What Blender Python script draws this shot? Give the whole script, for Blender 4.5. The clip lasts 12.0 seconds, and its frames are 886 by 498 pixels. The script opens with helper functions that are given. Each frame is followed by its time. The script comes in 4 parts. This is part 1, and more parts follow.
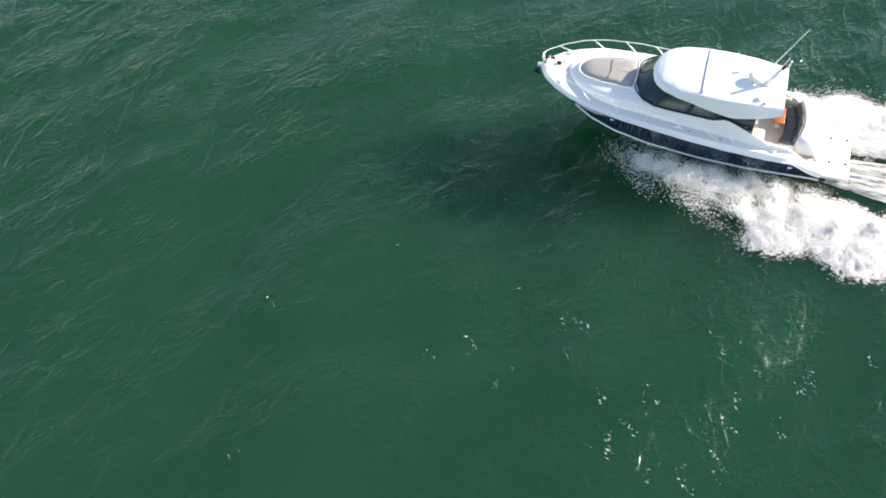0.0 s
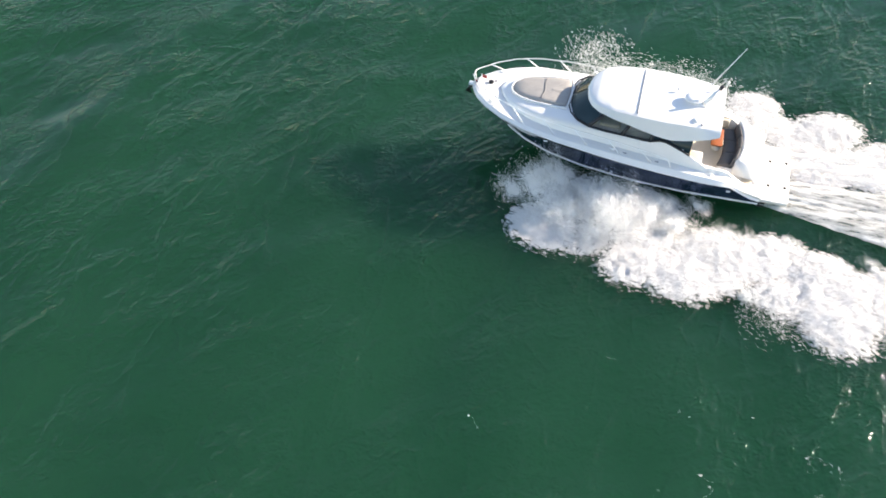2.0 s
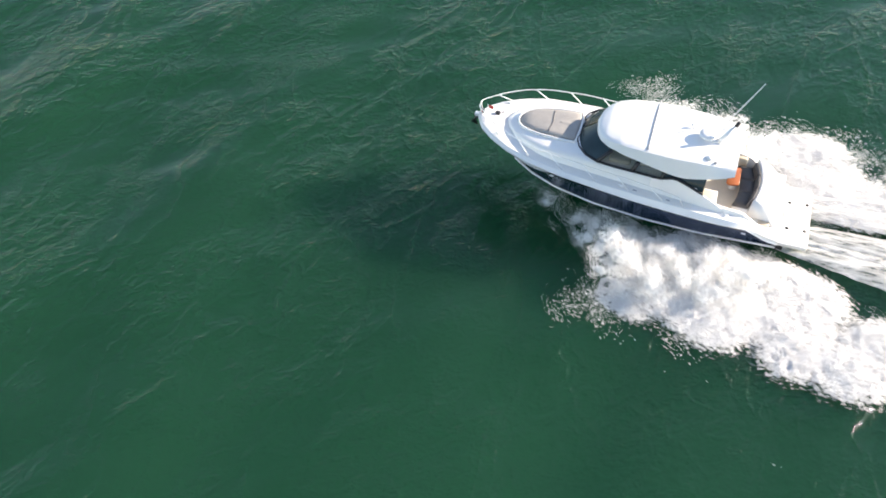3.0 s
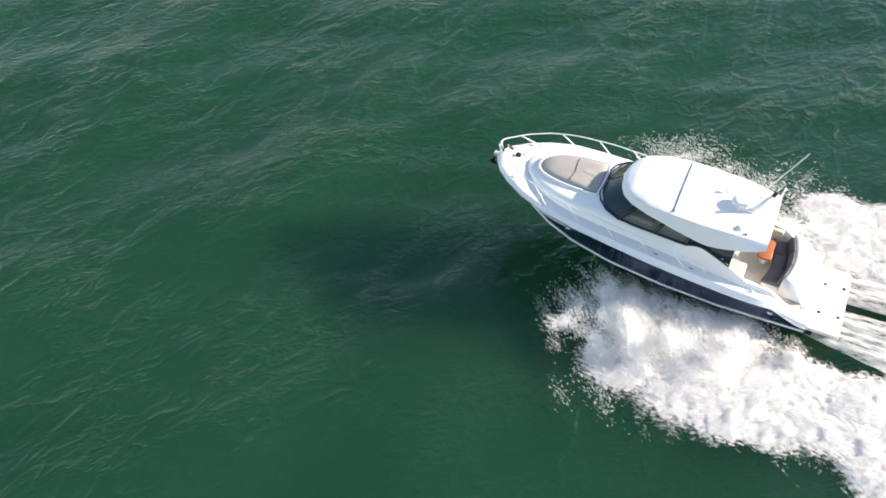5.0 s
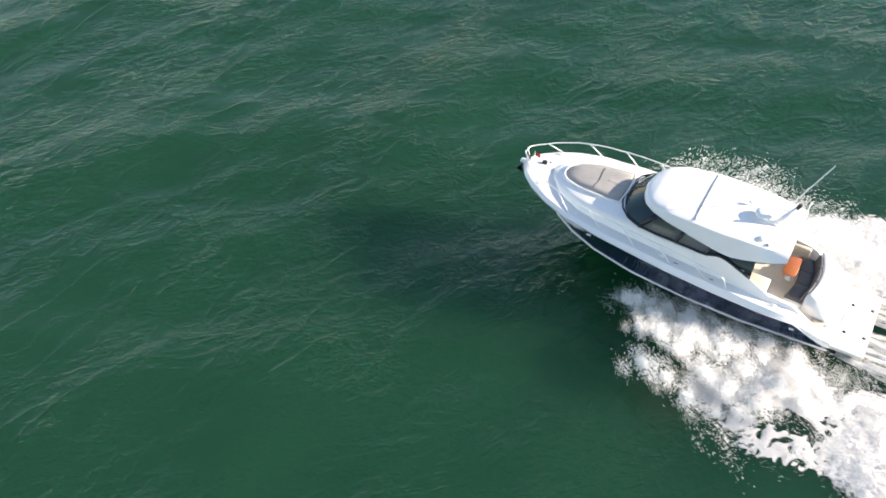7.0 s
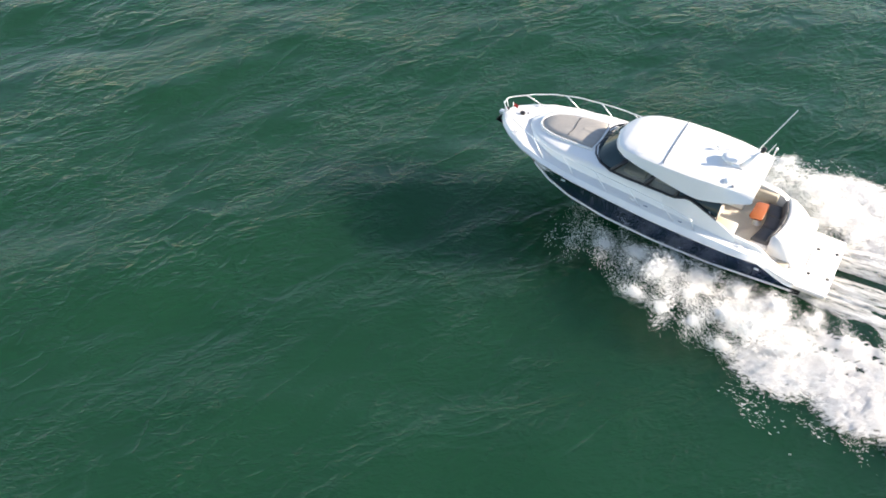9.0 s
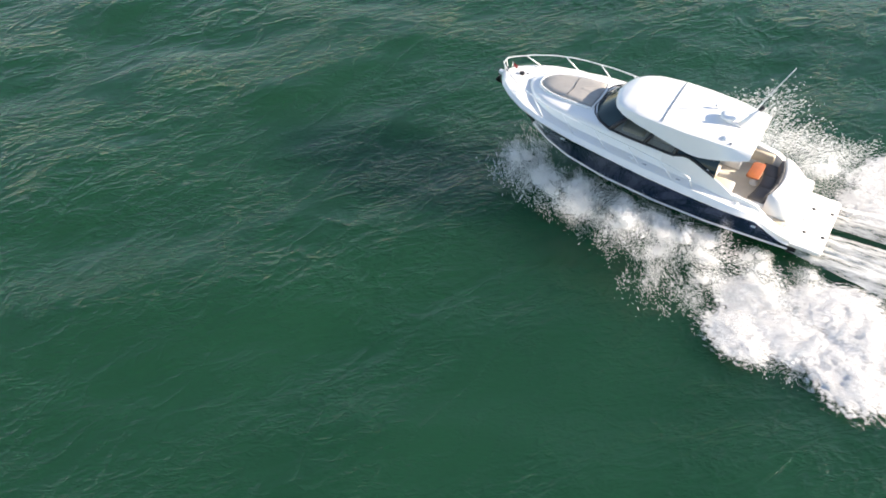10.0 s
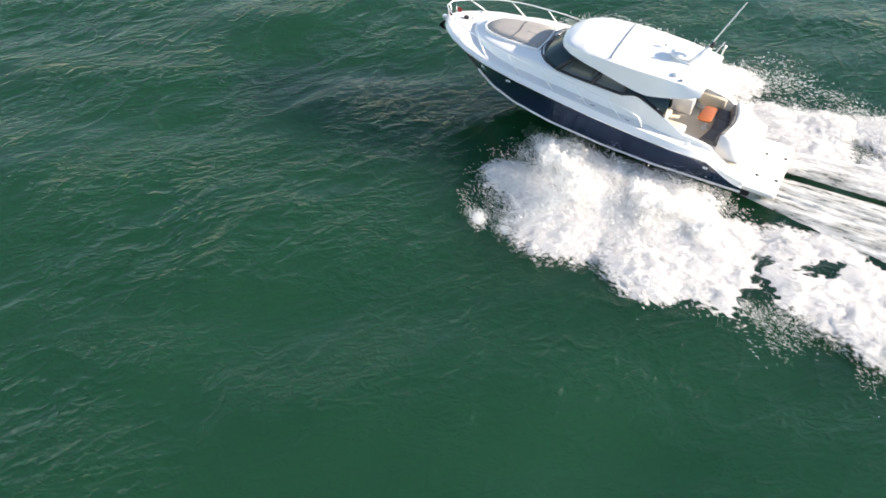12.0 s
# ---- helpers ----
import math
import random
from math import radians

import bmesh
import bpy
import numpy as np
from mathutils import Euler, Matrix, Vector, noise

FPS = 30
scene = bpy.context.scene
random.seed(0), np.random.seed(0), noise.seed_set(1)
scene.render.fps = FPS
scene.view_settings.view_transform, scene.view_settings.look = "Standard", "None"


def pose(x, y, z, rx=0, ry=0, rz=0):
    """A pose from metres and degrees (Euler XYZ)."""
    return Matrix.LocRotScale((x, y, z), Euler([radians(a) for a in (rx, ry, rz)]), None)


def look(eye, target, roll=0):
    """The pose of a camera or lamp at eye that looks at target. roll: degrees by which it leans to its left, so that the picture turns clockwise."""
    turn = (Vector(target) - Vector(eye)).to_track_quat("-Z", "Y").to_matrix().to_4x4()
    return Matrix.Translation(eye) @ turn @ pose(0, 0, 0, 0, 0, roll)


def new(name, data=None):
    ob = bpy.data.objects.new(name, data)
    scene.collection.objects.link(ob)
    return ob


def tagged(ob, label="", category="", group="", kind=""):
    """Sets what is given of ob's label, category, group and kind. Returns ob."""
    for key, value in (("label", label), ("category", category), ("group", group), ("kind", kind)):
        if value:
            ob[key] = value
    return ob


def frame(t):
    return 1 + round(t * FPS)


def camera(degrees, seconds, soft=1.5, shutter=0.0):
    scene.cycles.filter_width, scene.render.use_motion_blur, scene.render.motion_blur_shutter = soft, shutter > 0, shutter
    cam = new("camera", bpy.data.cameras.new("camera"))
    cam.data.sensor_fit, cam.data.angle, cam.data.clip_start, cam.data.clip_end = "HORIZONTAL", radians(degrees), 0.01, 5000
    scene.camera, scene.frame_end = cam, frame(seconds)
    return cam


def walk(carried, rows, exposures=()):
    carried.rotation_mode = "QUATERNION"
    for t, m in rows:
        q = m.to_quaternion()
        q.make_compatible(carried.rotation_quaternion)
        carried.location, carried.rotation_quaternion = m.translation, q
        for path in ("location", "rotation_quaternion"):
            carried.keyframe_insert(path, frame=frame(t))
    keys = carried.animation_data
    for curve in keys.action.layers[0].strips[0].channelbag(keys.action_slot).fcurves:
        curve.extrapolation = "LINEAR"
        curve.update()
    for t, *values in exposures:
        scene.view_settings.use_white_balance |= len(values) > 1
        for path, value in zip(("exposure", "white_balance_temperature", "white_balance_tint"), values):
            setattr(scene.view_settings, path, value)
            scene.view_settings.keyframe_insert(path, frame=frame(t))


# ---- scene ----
D_CLIP = 12.0
cam = camera(47.1, D_CLIP, soft=1.7, shutter=0.4)

# rows: seconds, x, y, z, tilt, lean, heading
CAM_ROWS = (
    (0, 0.000, 0.000, 30.123, 40.207, 1.772, -0.000),
    (0.5, -1.927, 1.233, 30.142, 39.961, 1.360, 0.167),
    (1, -3.798, 2.619, 30.046, 39.811, 0.775, 0.534),
    (1.5, -5.713, 4.139, 29.798, 39.792, 0.350, 1.016),
    (2, -7.646, 5.746, 29.425, 40.066, 0.220, 2.031),
    (2.5, -9.529, 7.377, 28.983, 40.590, 0.306, 3.508),
    (3, -11.422, 8.948, 28.533, 41.253, 0.430, 5.155),
    (5, -19.451, 13.689, 27.017, 43.853, 0.255, 12.040),
    (5.5, -21.519, 14.371, 26.671, 44.417, 0.244, 14.485),
    (6, -23.591, 14.875, 26.338, 45.040, 0.221, 16.605),
    (6.5, -25.691, 15.235, 26.026, 45.617, 0.179, 18.209),
    (8.5, -34.532, 15.360, 24.962, 47.869, 0.389, 19.931),
    (9, -36.930, 15.245, 24.624, 47.880, 0.464, 20.632),
    (9.5, -39.444, 15.140, 24.258, 47.822, 0.443, 21.189),
    (10, -42.080, 15.150, 23.855, 47.705, 0.301, 21.426),
    (10.5, -44.819, 15.364, 23.388, 47.465, 0.181, 21.435),
    (11, -47.524, 15.900, 22.885, 47.294, -0.187, 21.627),
    (11.5, -50.215, 16.760, 22.305, 47.150, -0.661, 21.719),
    (12, -52.889, 17.867, 21.667, 47.088, -1.199, 21.635),
)
BOAT_ROWS = (
    (0, 15.630, 29.637, 0.036, -2.141, -2.181, 163.545),
    (0.5, 12.981, 30.919, 0.006, -1.646, -2.032, 164.671),
    (1, 10.342, 32.096, 0.027, -1.344, -2.217, 165.851),
    (1.5, 7.632, 33.194, -0.044, -1.053, -2.351, 166.715),
    (2, 4.907, 34.217, -0.064, -0.583, -2.329, 167.386),
    (2.5, 2.318, 35.122, 0.006, -0.284, -2.000, 167.749),
    (3, -0.299, 35.932, 0.029, -0.331, -1.787, 167.837),
    (5, -10.870, 38.711, 0.020, -0.725, -4.098, 168.526),
    (5.5, -13.575, 39.349, 0.013, -0.526, -3.770, 169.148),
    (6, -16.272, 40.001, 0.011, -0.208, -3.018, 169.606),
    (6.5, -19.000, 40.641, -0.036, -0.086, -2.471, 170.135),
    (8.5, -30.471, 43.198, 0.008, -0.867, -3.563, 170.798),
    (9, -33.439, 43.743, 0.030, -1.190, -3.313, 171.339),
    (9.5, -36.406, 44.284, 0.036, -1.257, -3.390, 171.864),
    (10, -39.367, 44.834, -0.015, -1.048, -4.109, 172.521),
    (10.5, -42.366, 45.393, -0.042, -0.435, -4.896, 173.272),
    (11, -45.433, 46.003, 0.008, 0.369, -4.975, 173.969),
    (11.5, -48.542, 46.618, -0.010, 0.988, -4.215, 174.424),
    (12, -51.675, 47.210, -0.045, 1.212, -3.029, 174.510),
)


def rows_of(table):
    return [(r[0], pose(*r[1:])) for r in table]


walk(cam, rows_of(CAM_ROWS), exposures=((0.0, 1.27, 7250, 14), (2.0, 1.26, 7250, 14), (6.0, 1.17, 7250, 14), (12.0, 1.17, 7250, 14)))

# ---- light ----
SUN_AZ, SUN_EL = radians(72), radians(20.5)   # azimuth from +y towards +x
sun_dir = Vector((math.sin(SUN_AZ) * math.cos(SUN_EL), math.cos(SUN_AZ) * math.cos(SUN_EL), math.sin(SUN_EL)))
world = bpy.data.worlds.new("sky")
scene.world = world
world.use_nodes = True
wn = world.node_tree.nodes
sky = wn.new("ShaderNodeTexSky")
sky.sky_type, sky.sun_disc = "NISHITA", False
sky.sun_elevation, sky.sun_rotation = SUN_EL, SUN_AZ
wn["Background"].inputs["Strength"].default_value = 0.14
sky.air_density, sky.dust_density, sky.ozone_density = 0.9, 0.2, 1.0
world.node_tree.links.new(sky.outputs[0], wn["Background"].inputs["Color"])
sun = new("sun", bpy.data.lights.new("sun", "SUN"))
sun.data.energy, sun.data.angle, sun.data.color = 5.0, radians(0.6), (1.0, 0.93, 0.84)
sun.matrix_world = look(sun_dir * 60, (0, 0, 0))


# ---- materials ----
def material(name, base, rough=0.5, metal=0.0, var=0.08, scale=6.0, bump=0.0, bump_scale=60.0, coat=0.0, spec=0.5):
    m = bpy.data.materials.new(name)
    m.use_nodes = True
    nt = m.node_tree
    b = nt.nodes["Principled BSDF"]
    b.inputs["Metallic"].default_value = metal
    b.inputs["Coat Weight"].default_value = coat
    b.inputs["Specular IOR Level"].default_value = spec
    co = nt.nodes.new("ShaderNodeTexCoord")
    n = nt.nodes.new("ShaderNodeTexNoise")
    n.inputs["Scale"].default_value, n.inputs["Detail"].default_value = scale, 6.0
    nt.links.new(co.outputs["Object"], n.inputs["Vector"])
    r = nt.nodes.new("ShaderNodeMapRange")
    r.inputs[3].default_value, r.inputs[4].default_value = 1 - var, 1 + var
    nt.links.new(n.outputs["Fac"], r.inputs[0])
    mul = nt.nodes.new("ShaderNodeVectorMath")
    mul.operation = "SCALE"
    mul.inputs[0].default_value = base
    nt.links.new(r.outputs[0], mul.inputs["Scale"])
    nt.links.new(mul.outputs[0], b.inputs["Base Color"])
    r2 = nt.nodes.new("ShaderNodeMapRange")
    r2.inputs[3].default_value, r2.inputs[4].default_value = max(0.0, rough - 0.06), min(1.0, rough + 0.06)
    nt.links.new(n.outputs["Fac"], r2.inputs[0])
    nt.links.new(r2.outputs[0], b.inputs["Roughness"])
    if bump:
        n2 = nt.nodes.new("ShaderNodeTexNoise")
        n2.inputs["Scale"].default_value, n2.inputs["Detail"].default_value = bump_scale, 4.0
        nt.links.new(co.outputs["Object"], n2.inputs["Vector"])
        bp = nt.nodes.new("ShaderNodeBump")
        bp.inputs["Strength"].default_value, bp.inputs["Distance"].default_value = bump, 0.01
        nt.links.new(n2.outputs["Fac"], bp.inputs["Height"])
        nt.links.new(bp.outputs[0], b.inputs["Normal"])
    return m


GEL = material("white_gelcoat", (0.85, 0.835, 0.81), 0.22, var=0.03, scale=3, coat=0.4)
DECK = material("nonskid_deck", (0.81, 0.79, 0.75), 0.6, var=0.05, scale=4, bump=0.4, bump_scale=180)
NAVY = material("navy_gelcoat", (0.013, 0.025, 0.058), 0.1, var=0.2, scale=2, coat=0.8)
BLACK = material("black_antifoul", (0.012, 0.013, 0.015), 0.45, var=0.3, scale=5)
TRIM = material("black_trim", (0.015, 0.015, 0.017), 0.3, var=0.2)
STEEL = material("polished_steel", (0.90, 0.90, 0.89), 0.3, metal=0.35, var=0.05)
PAD = material("grey_sun_canvas", (0.36, 0.34, 0.315), 0.85, var=0.12, scale=5, bump=0.5, bump_scale=25)
SEAT = material("dark_grey_vinyl", (0.10, 0.095, 0.095), 0.6, var=0.15, scale=7, bump=0.3, bump_scale=40)
BEIGE = material("beige_vinyl", (0.62, 0.53, 0.40), 0.6, var=0.06, scale=5)
CREAM = material("cream_sole", (0.74, 0.68, 0.58), 0.55, var=0.08, scale=6, bump=0.3, bump_scale=120)
TEAK = material("orange_teak", (0.40, 0.115, 0.03), 0.35, var=0.2, scale=9, coat=0.4)
WOODD = material("dark_wood", (0.10, 0.045, 0.02), 0.4, var=0.3, scale=9)
SLATE = material("dark_grey_joint", (0.10, 0.10, 0.105), 0.6, var=0.15)
GREY = material("grey_plastic", (0.30, 0.31, 0.33), 0.45, var=0.08)
RED = material("red_lens", (0.4, 0.02, 0.02), 0.3, var=0.1)
WHITE_P = material("white_plastic", (0.78, 0.78, 0.78), 0.35, var=0.03)
GLASS = material("tinted_glass", (0.014, 0.034, 0.042), 0.05, var=0.4, scale=1.5, spec=0.3)
GLASS_SIDE = material("side_glass", (0.022, 0.045, 0.036), 0.05, var=0.6, scale=2.2, spec=0.5)
GLASS_SIDE.node_tree.nodes["Principled BSDF"].inputs["Alpha"].default_value = 0.5


def water_material():
    m = bpy.data.materials.new("green_sea")
    m.use_nodes = True
    nt = m.node_tree
    b = nt.nodes["Principled BSDF"]
    b.inputs["Roughness"].default_value = 0.07
    b.inputs["IOR"].default_value = 1.33
    b.inputs["Specular IOR Level"].default_value = 0.5
    # light spreads in the cloudy water, so shade on it has soft edges
    b.subsurface_method = "BURLEY"
    b.inputs["Subsurface Weight"].default_value = 1.0
    b.inputs["Subsurface Radius"].default_value = (0.8, 1.6, 1.2)
    b.inputs["Subsurface Scale"].default_value = 6.0
    co = nt.nodes.new("ShaderNodeTexCoord")

    def tex(scale, stretch, turn, detail=4.0, rough=0.55, lac=2.0):
        mp = nt.nodes.new("ShaderNodeMapping")
        mp.vector_type = "TEXTURE"
        mp.inputs["Rotation"].default_value = (0, 0, radians(turn))
        mp.inputs["Scale"].default_value = (stretch / scale, 1 / scale, 1 / scale)
        nt.links.new(co.outputs["Object"], mp.inputs["Vector"])
        n = nt.nodes.new("ShaderNodeTexNoise")
        n.inputs["Scale"].default_value = 1.0
        n.inputs["Detail"].default_value = detail
        n.inputs["Roughness"].default_value = rough
        n.inputs["Distortion"].default_value = 0.35
        nt.links.new(mp.outputs[0], n.inputs["Vector"])
        return n.outputs["Fac"]

    def ridge(fac):
        # sharpened crests: 1 - |2f - 1|
        a = nt.nodes.new("ShaderNodeMath"); a.operation = "MULTIPLY_ADD"
        a.inputs[1].default_value, a.inputs[2].default_value = 2.0, -1.0
        nt.links.new(fac, a.inputs[0])
        c = nt.nodes.new("ShaderNodeMath"); c.operation = "ABSOLUTE"
        nt.links.new(a.outputs[0], c.inputs[0])
        d = nt.nodes.new("ShaderNodeMath"); d.operation = "SUBTRACT"
        d.inputs[0].default_value = 1.0
        nt.links.new(c.outputs[0], d.inputs[1])
        return d.outputs[0]

    colour = nt.nodes.new("ShaderNodeMix")
    colour.data_type = "RGBA"
    colour.inputs["A"].default_value = (0.0066, 0.0412, 0.0190, 1)
    colour.inputs["B"].default_value = (0.0082, 0.0490, 0.0232, 1)
    nt.links.new(tex(0.12, 1.5, 30, 3.0), colour.inputs["Factor"])
    nt.links.new(colour.outputs["Result"], b.inputs["Base Color"])

    def maths(op, x, y):
        n = nt.nodes.new("ShaderNodeMath")
        n.operation = op
        for i, v in enumerate((x, y)):
            if isinstance(v, (int, float)):
                n.inputs[i].default_value = v
            else:
                nt.links.new(v, n.inputs[i])
        return n.outputs[0]

    def patchy(fac, lo, hi):
        r = nt.nodes.new("ShaderNodeMapRange")
        r.inputs[1].default_value, r.inputs[2].default_value = lo, hi
        nt.links.new(fac, r.inputs[0])
        return r.outputs[0]

    gusts = patchy(tex(0.16, 1.4, 20, 2.0), 0.36, 0.62)
    long_crests = maths("MULTIPLY", maths("POWER", ridge(tex(0.75, 1.7, 50, 4.0)), 4.0), gusts)
    short_crests = maths("MULTIPLY", maths("POWER", ridge(tex(2.4, 1.6, 36, 4.0)), 3.0), patchy(tex(0.3, 1.3, 60, 2.0), 0.36, 0.6))
    sparkle = maths("MULTIPLY", maths("POWER", ridge(tex(0.35, 2.2, 78, 3.0)), 14.0), tex(8.0, 1.2, 20, 3.0, 0.65))
    last = None
    for fac, dist in ((sparkle, 0.04), (tex(0.4, 1.8, 45, 3.0), 0.08), (long_crests, 0.062), (short_crests, 0.030), (tex(6.0, 1.6, 35, 3.0, 0.5), 0.008)):
        bp = nt.nodes.new("ShaderNodeBump")
        bp.inputs["Strength"].default_value, bp.inputs["Distance"].default_value = 1.0, dist
        nt.links.new(fac, bp.inputs["Height"])
        if last:
            nt.links.new(last.outputs[0], bp.inputs["Normal"])
        last = bp
    nt.links.new(last.outputs[0], b.inputs["Normal"])
    return m


def spray_material(name, base, glow=0.45):
    """Flying drops: light passes through them."""
    m = bpy.data.materials.new(name)
    m.use_nodes = True
    nt = m.node_tree
    out = nt.nodes["Material Output"]
    nt.nodes.remove(nt.nodes["Principled BSDF"])
    d = nt.nodes.new("ShaderNodeBsdfDiffuse")
    tr = nt.nodes.new("ShaderNodeBsdfTranslucent")
    mx = nt.nodes.new("ShaderNodeMixShader")
    mx.inputs[0].default_value = glow
    for s in (d, tr):
        s.inputs["Color"].default_value = (*base, 1)
    nt.links.new(d.outputs[0], mx.inputs[1])
    nt.links.new(tr.outputs[0], mx.inputs[2])
    nt.links.new(mx.outputs[0], out.inputs["Surface"])
    return m


def foam_material(name, base, scale, stretch, thick, soft, bump, glow=0.2):
    """A patch of foam, closed in the middle and torn into drops towards its edge."""
    m = spray_material(name, base, glow)
    nt = m.node_tree
    out = nt.nodes["Material Output"].inputs["Surface"]
    veil = nt.nodes.new("ShaderNodeMixShader")
    clear = nt.nodes.new("ShaderNodeBsdfTransparent")
    nt.links.new(clear.outputs[0], veil.inputs[1])
    nt.links.new(out.links[0].from_socket, veil.inputs[2])
    nt.links.new(veil.outputs[0], out)
    co = nt.nodes.new("ShaderNodeTexCoord")
    own = nt.nodes.new("ShaderNodeObjectInfo")
    shift = nt.nodes.new("ShaderNodeVectorMath")
    shift.operation = "SCALE"
    shift.inputs[0].default_value = (37.0, 21.0, 13.0)
    nt.links.new(own.outputs["Random"], shift.inputs["Scale"])
    mp = nt.nodes.new("ShaderNodeMapping")
    mp.inputs["Scale"].default_value = (scale / stretch, scale, scale)
    nt.links.new(co.outputs["Object"], mp.inputs["Vector"])
    nt.links.new(shift.outputs[0], mp.inputs["Location"])
    n = nt.nodes.new("ShaderNodeTexNoise")
    n.inputs["Scale"].default_value, n.inputs["Detail"].default_value, n.inputs["Roughness"].default_value = 1.0, 8.0, 0.72
    nt.links.new(mp.outputs[0], n.inputs["Vector"])
    far = nt.nodes.new("ShaderNodeVectorMath")
    far.operation = "LENGTH"
    nt.links.new(co.outputs["UV"], far.inputs[0])
    less = nt.nodes.new("ShaderNodeMath")
    less.operation = "MULTIPLY_ADD"
    less.inputs[1].default_value = -0.6
    nt.links.new(far.outputs["Value"], less.inputs[0])
    nt.links.new(n.outputs["Fac"], less.inputs[2])
    r = nt.nodes.new("ShaderNodeMapRange")
    r.inputs[1].default_value, r.inputs[2].default_value = -thick, -thick + soft
    nt.links.new(less.outputs[0], r.inputs[0])
    nt.links.new(r.outputs[0], veil.inputs[0])
    bp = nt.nodes.new("ShaderNodeBump")
    bp.inputs["Strength"].default_value, bp.inputs["Distance"].default_value = 1.0, bump
    nt.links.new(n.outputs["Fac"], bp.inputs["Height"])
    for k in nt.nodes:
        if k.bl_idname in ("ShaderNodeBsdfDiffuse", "ShaderNodeBsdfTranslucent"):
            nt.links.new(bp.outputs[0], k.inputs["Normal"])
    return m


def lace_material(name, base, scale, stretch, lo, hi, bump=0.0):
    """White foam with holes that let the water show."""
    m = bpy.data.materials.new(name)
    m.use_nodes = True
    nt = m.node_tree
    b = nt.nodes["Principled BSDF"]
    b.inputs["Base Color"].default_value = (*base, 1)
    b.inputs["Roughness"].default_value = 0.8
    co = nt.nodes.new("ShaderNodeTexCoord")
    mp = nt.nodes.new("ShaderNodeMapping")
    mp.inputs["Scale"].default_value = (scale / stretch, scale, scale)
    nt.links.new(co.outputs["Object"], mp.inputs["Vector"])
    n = nt.nodes.new("ShaderNodeTexNoise")
    n.inputs["Scale"].default_value, n.inputs["Detail"].default_value, n.inputs["Roughness"].default_value = 1.0, 8.0, 0.68
    nt.links.new(mp.outputs[0], n.inputs["Vector"])
    fac = n.outputs["Fac"]
    if bump:
        bp = nt.nodes.new("ShaderNodeBump")
        bp.inputs["Strength"].default_value, bp.inputs["Distance"].default_value = 1.0, bump
        nt.links.new(fac, bp.inputs["Height"])
        nt.links.new(bp.outputs[0], b.inputs["Normal"])
    r = nt.nodes.new("ShaderNodeMapRange")
    r.inputs[1].default_value, r.inputs[2].default_value = lo, hi
    nt.links.new(fac, r.inputs[0])
    nt.links.new(r.outputs[0], b.inputs["Alpha"])
    return m


WATER = water_material()
SPRAY = spray_material("white_spray", (0.985, 0.98, 0.965))
FOAM = foam_material("sea_foam", (0.80, 0.79, 0.77), 9.0, 1.6, 0.03, 0.09, 0.09)
WASH = lace_material("propeller_wash", (0.88, 0.865, 0.83), 4.2, 4.5, 0.30, 0.72, 0.05)


# ---- mesh helpers ----
def part(name, bm, mat, parent=None, label="", smooth=True):
    me = bpy.data.meshes.new(name)
    bmesh.ops.recalc_face_normals(bm, faces=bm.faces)
    for f in bm.faces:
        f.smooth = smooth
    bm.to_mesh(me)
    bm.free()
    me.materials.append(mat)
    ob = new(name, me)
    if parent:
        ob.parent = parent
    if label:
        tagged(ob, label)
    return ob


def loft(sections, closed=False, both=False, cap=False):
    """A skin over rows of points; both: mirrored to the other side (y to -y)."""
    bm = bmesh.new()
    for sign in ((1, -1) if both else (1,)):
        rows = [[bm.verts.new((p[0], p[1] * sign, p[2])) for p in s] for s in sections]
        for a, b in zip(rows, rows[1:]):
            n = len(a)
            for i in range(n if closed else n - 1):
                j = (i + 1) % n
                bm.faces.new((a[i], a[j], b[j], b[i]))
        if cap:
            bm.faces.new(rows[0])
            bm.faces.new(rows[-1])
    bmesh.ops.remove_doubles(bm, verts=bm.verts, dist=0.002)
    return bm


def tube(points, r, sides=8, closed=False):
    bm = bmesh.new()
    pts = [Vector(p) for p in points]
    rings = []
    for i, p in enumerate(pts):
        a = pts[max(i - 1, 0)] if not closed else pts[i - 1]
        b = pts[min(i + 1, len(pts) - 1)] if not closed else pts[(i + 1) % len(pts)]
        d = (b - a).normalized()
        u = d.orthogonal().normalized() if abs(d.z) > 0.95 else d.cross(Vector((0, 0, 1))).normalized()
        v = d.cross(u)
        rr = r[i] if isinstance(r, (list, tuple)) else r
        rings.append([bm.verts.new(p + (u * math.cos(k * math.tau / sides) + v * math.sin(k * math.tau / sides)) * rr) for k in range(sides)])
    pairs = list(zip(rings, rings[1:])) + ([(rings[-1], rings[0])] if closed else [])
    for a, b in pairs:
        for k in range(sides):
            bm.faces.new((a[k], a[(k + 1) % sides], b[(k + 1) % sides], b[k]))
    if not closed:
        bm.faces.new(rings[0])
        bm.faces.new(rings[-1])
    return bm


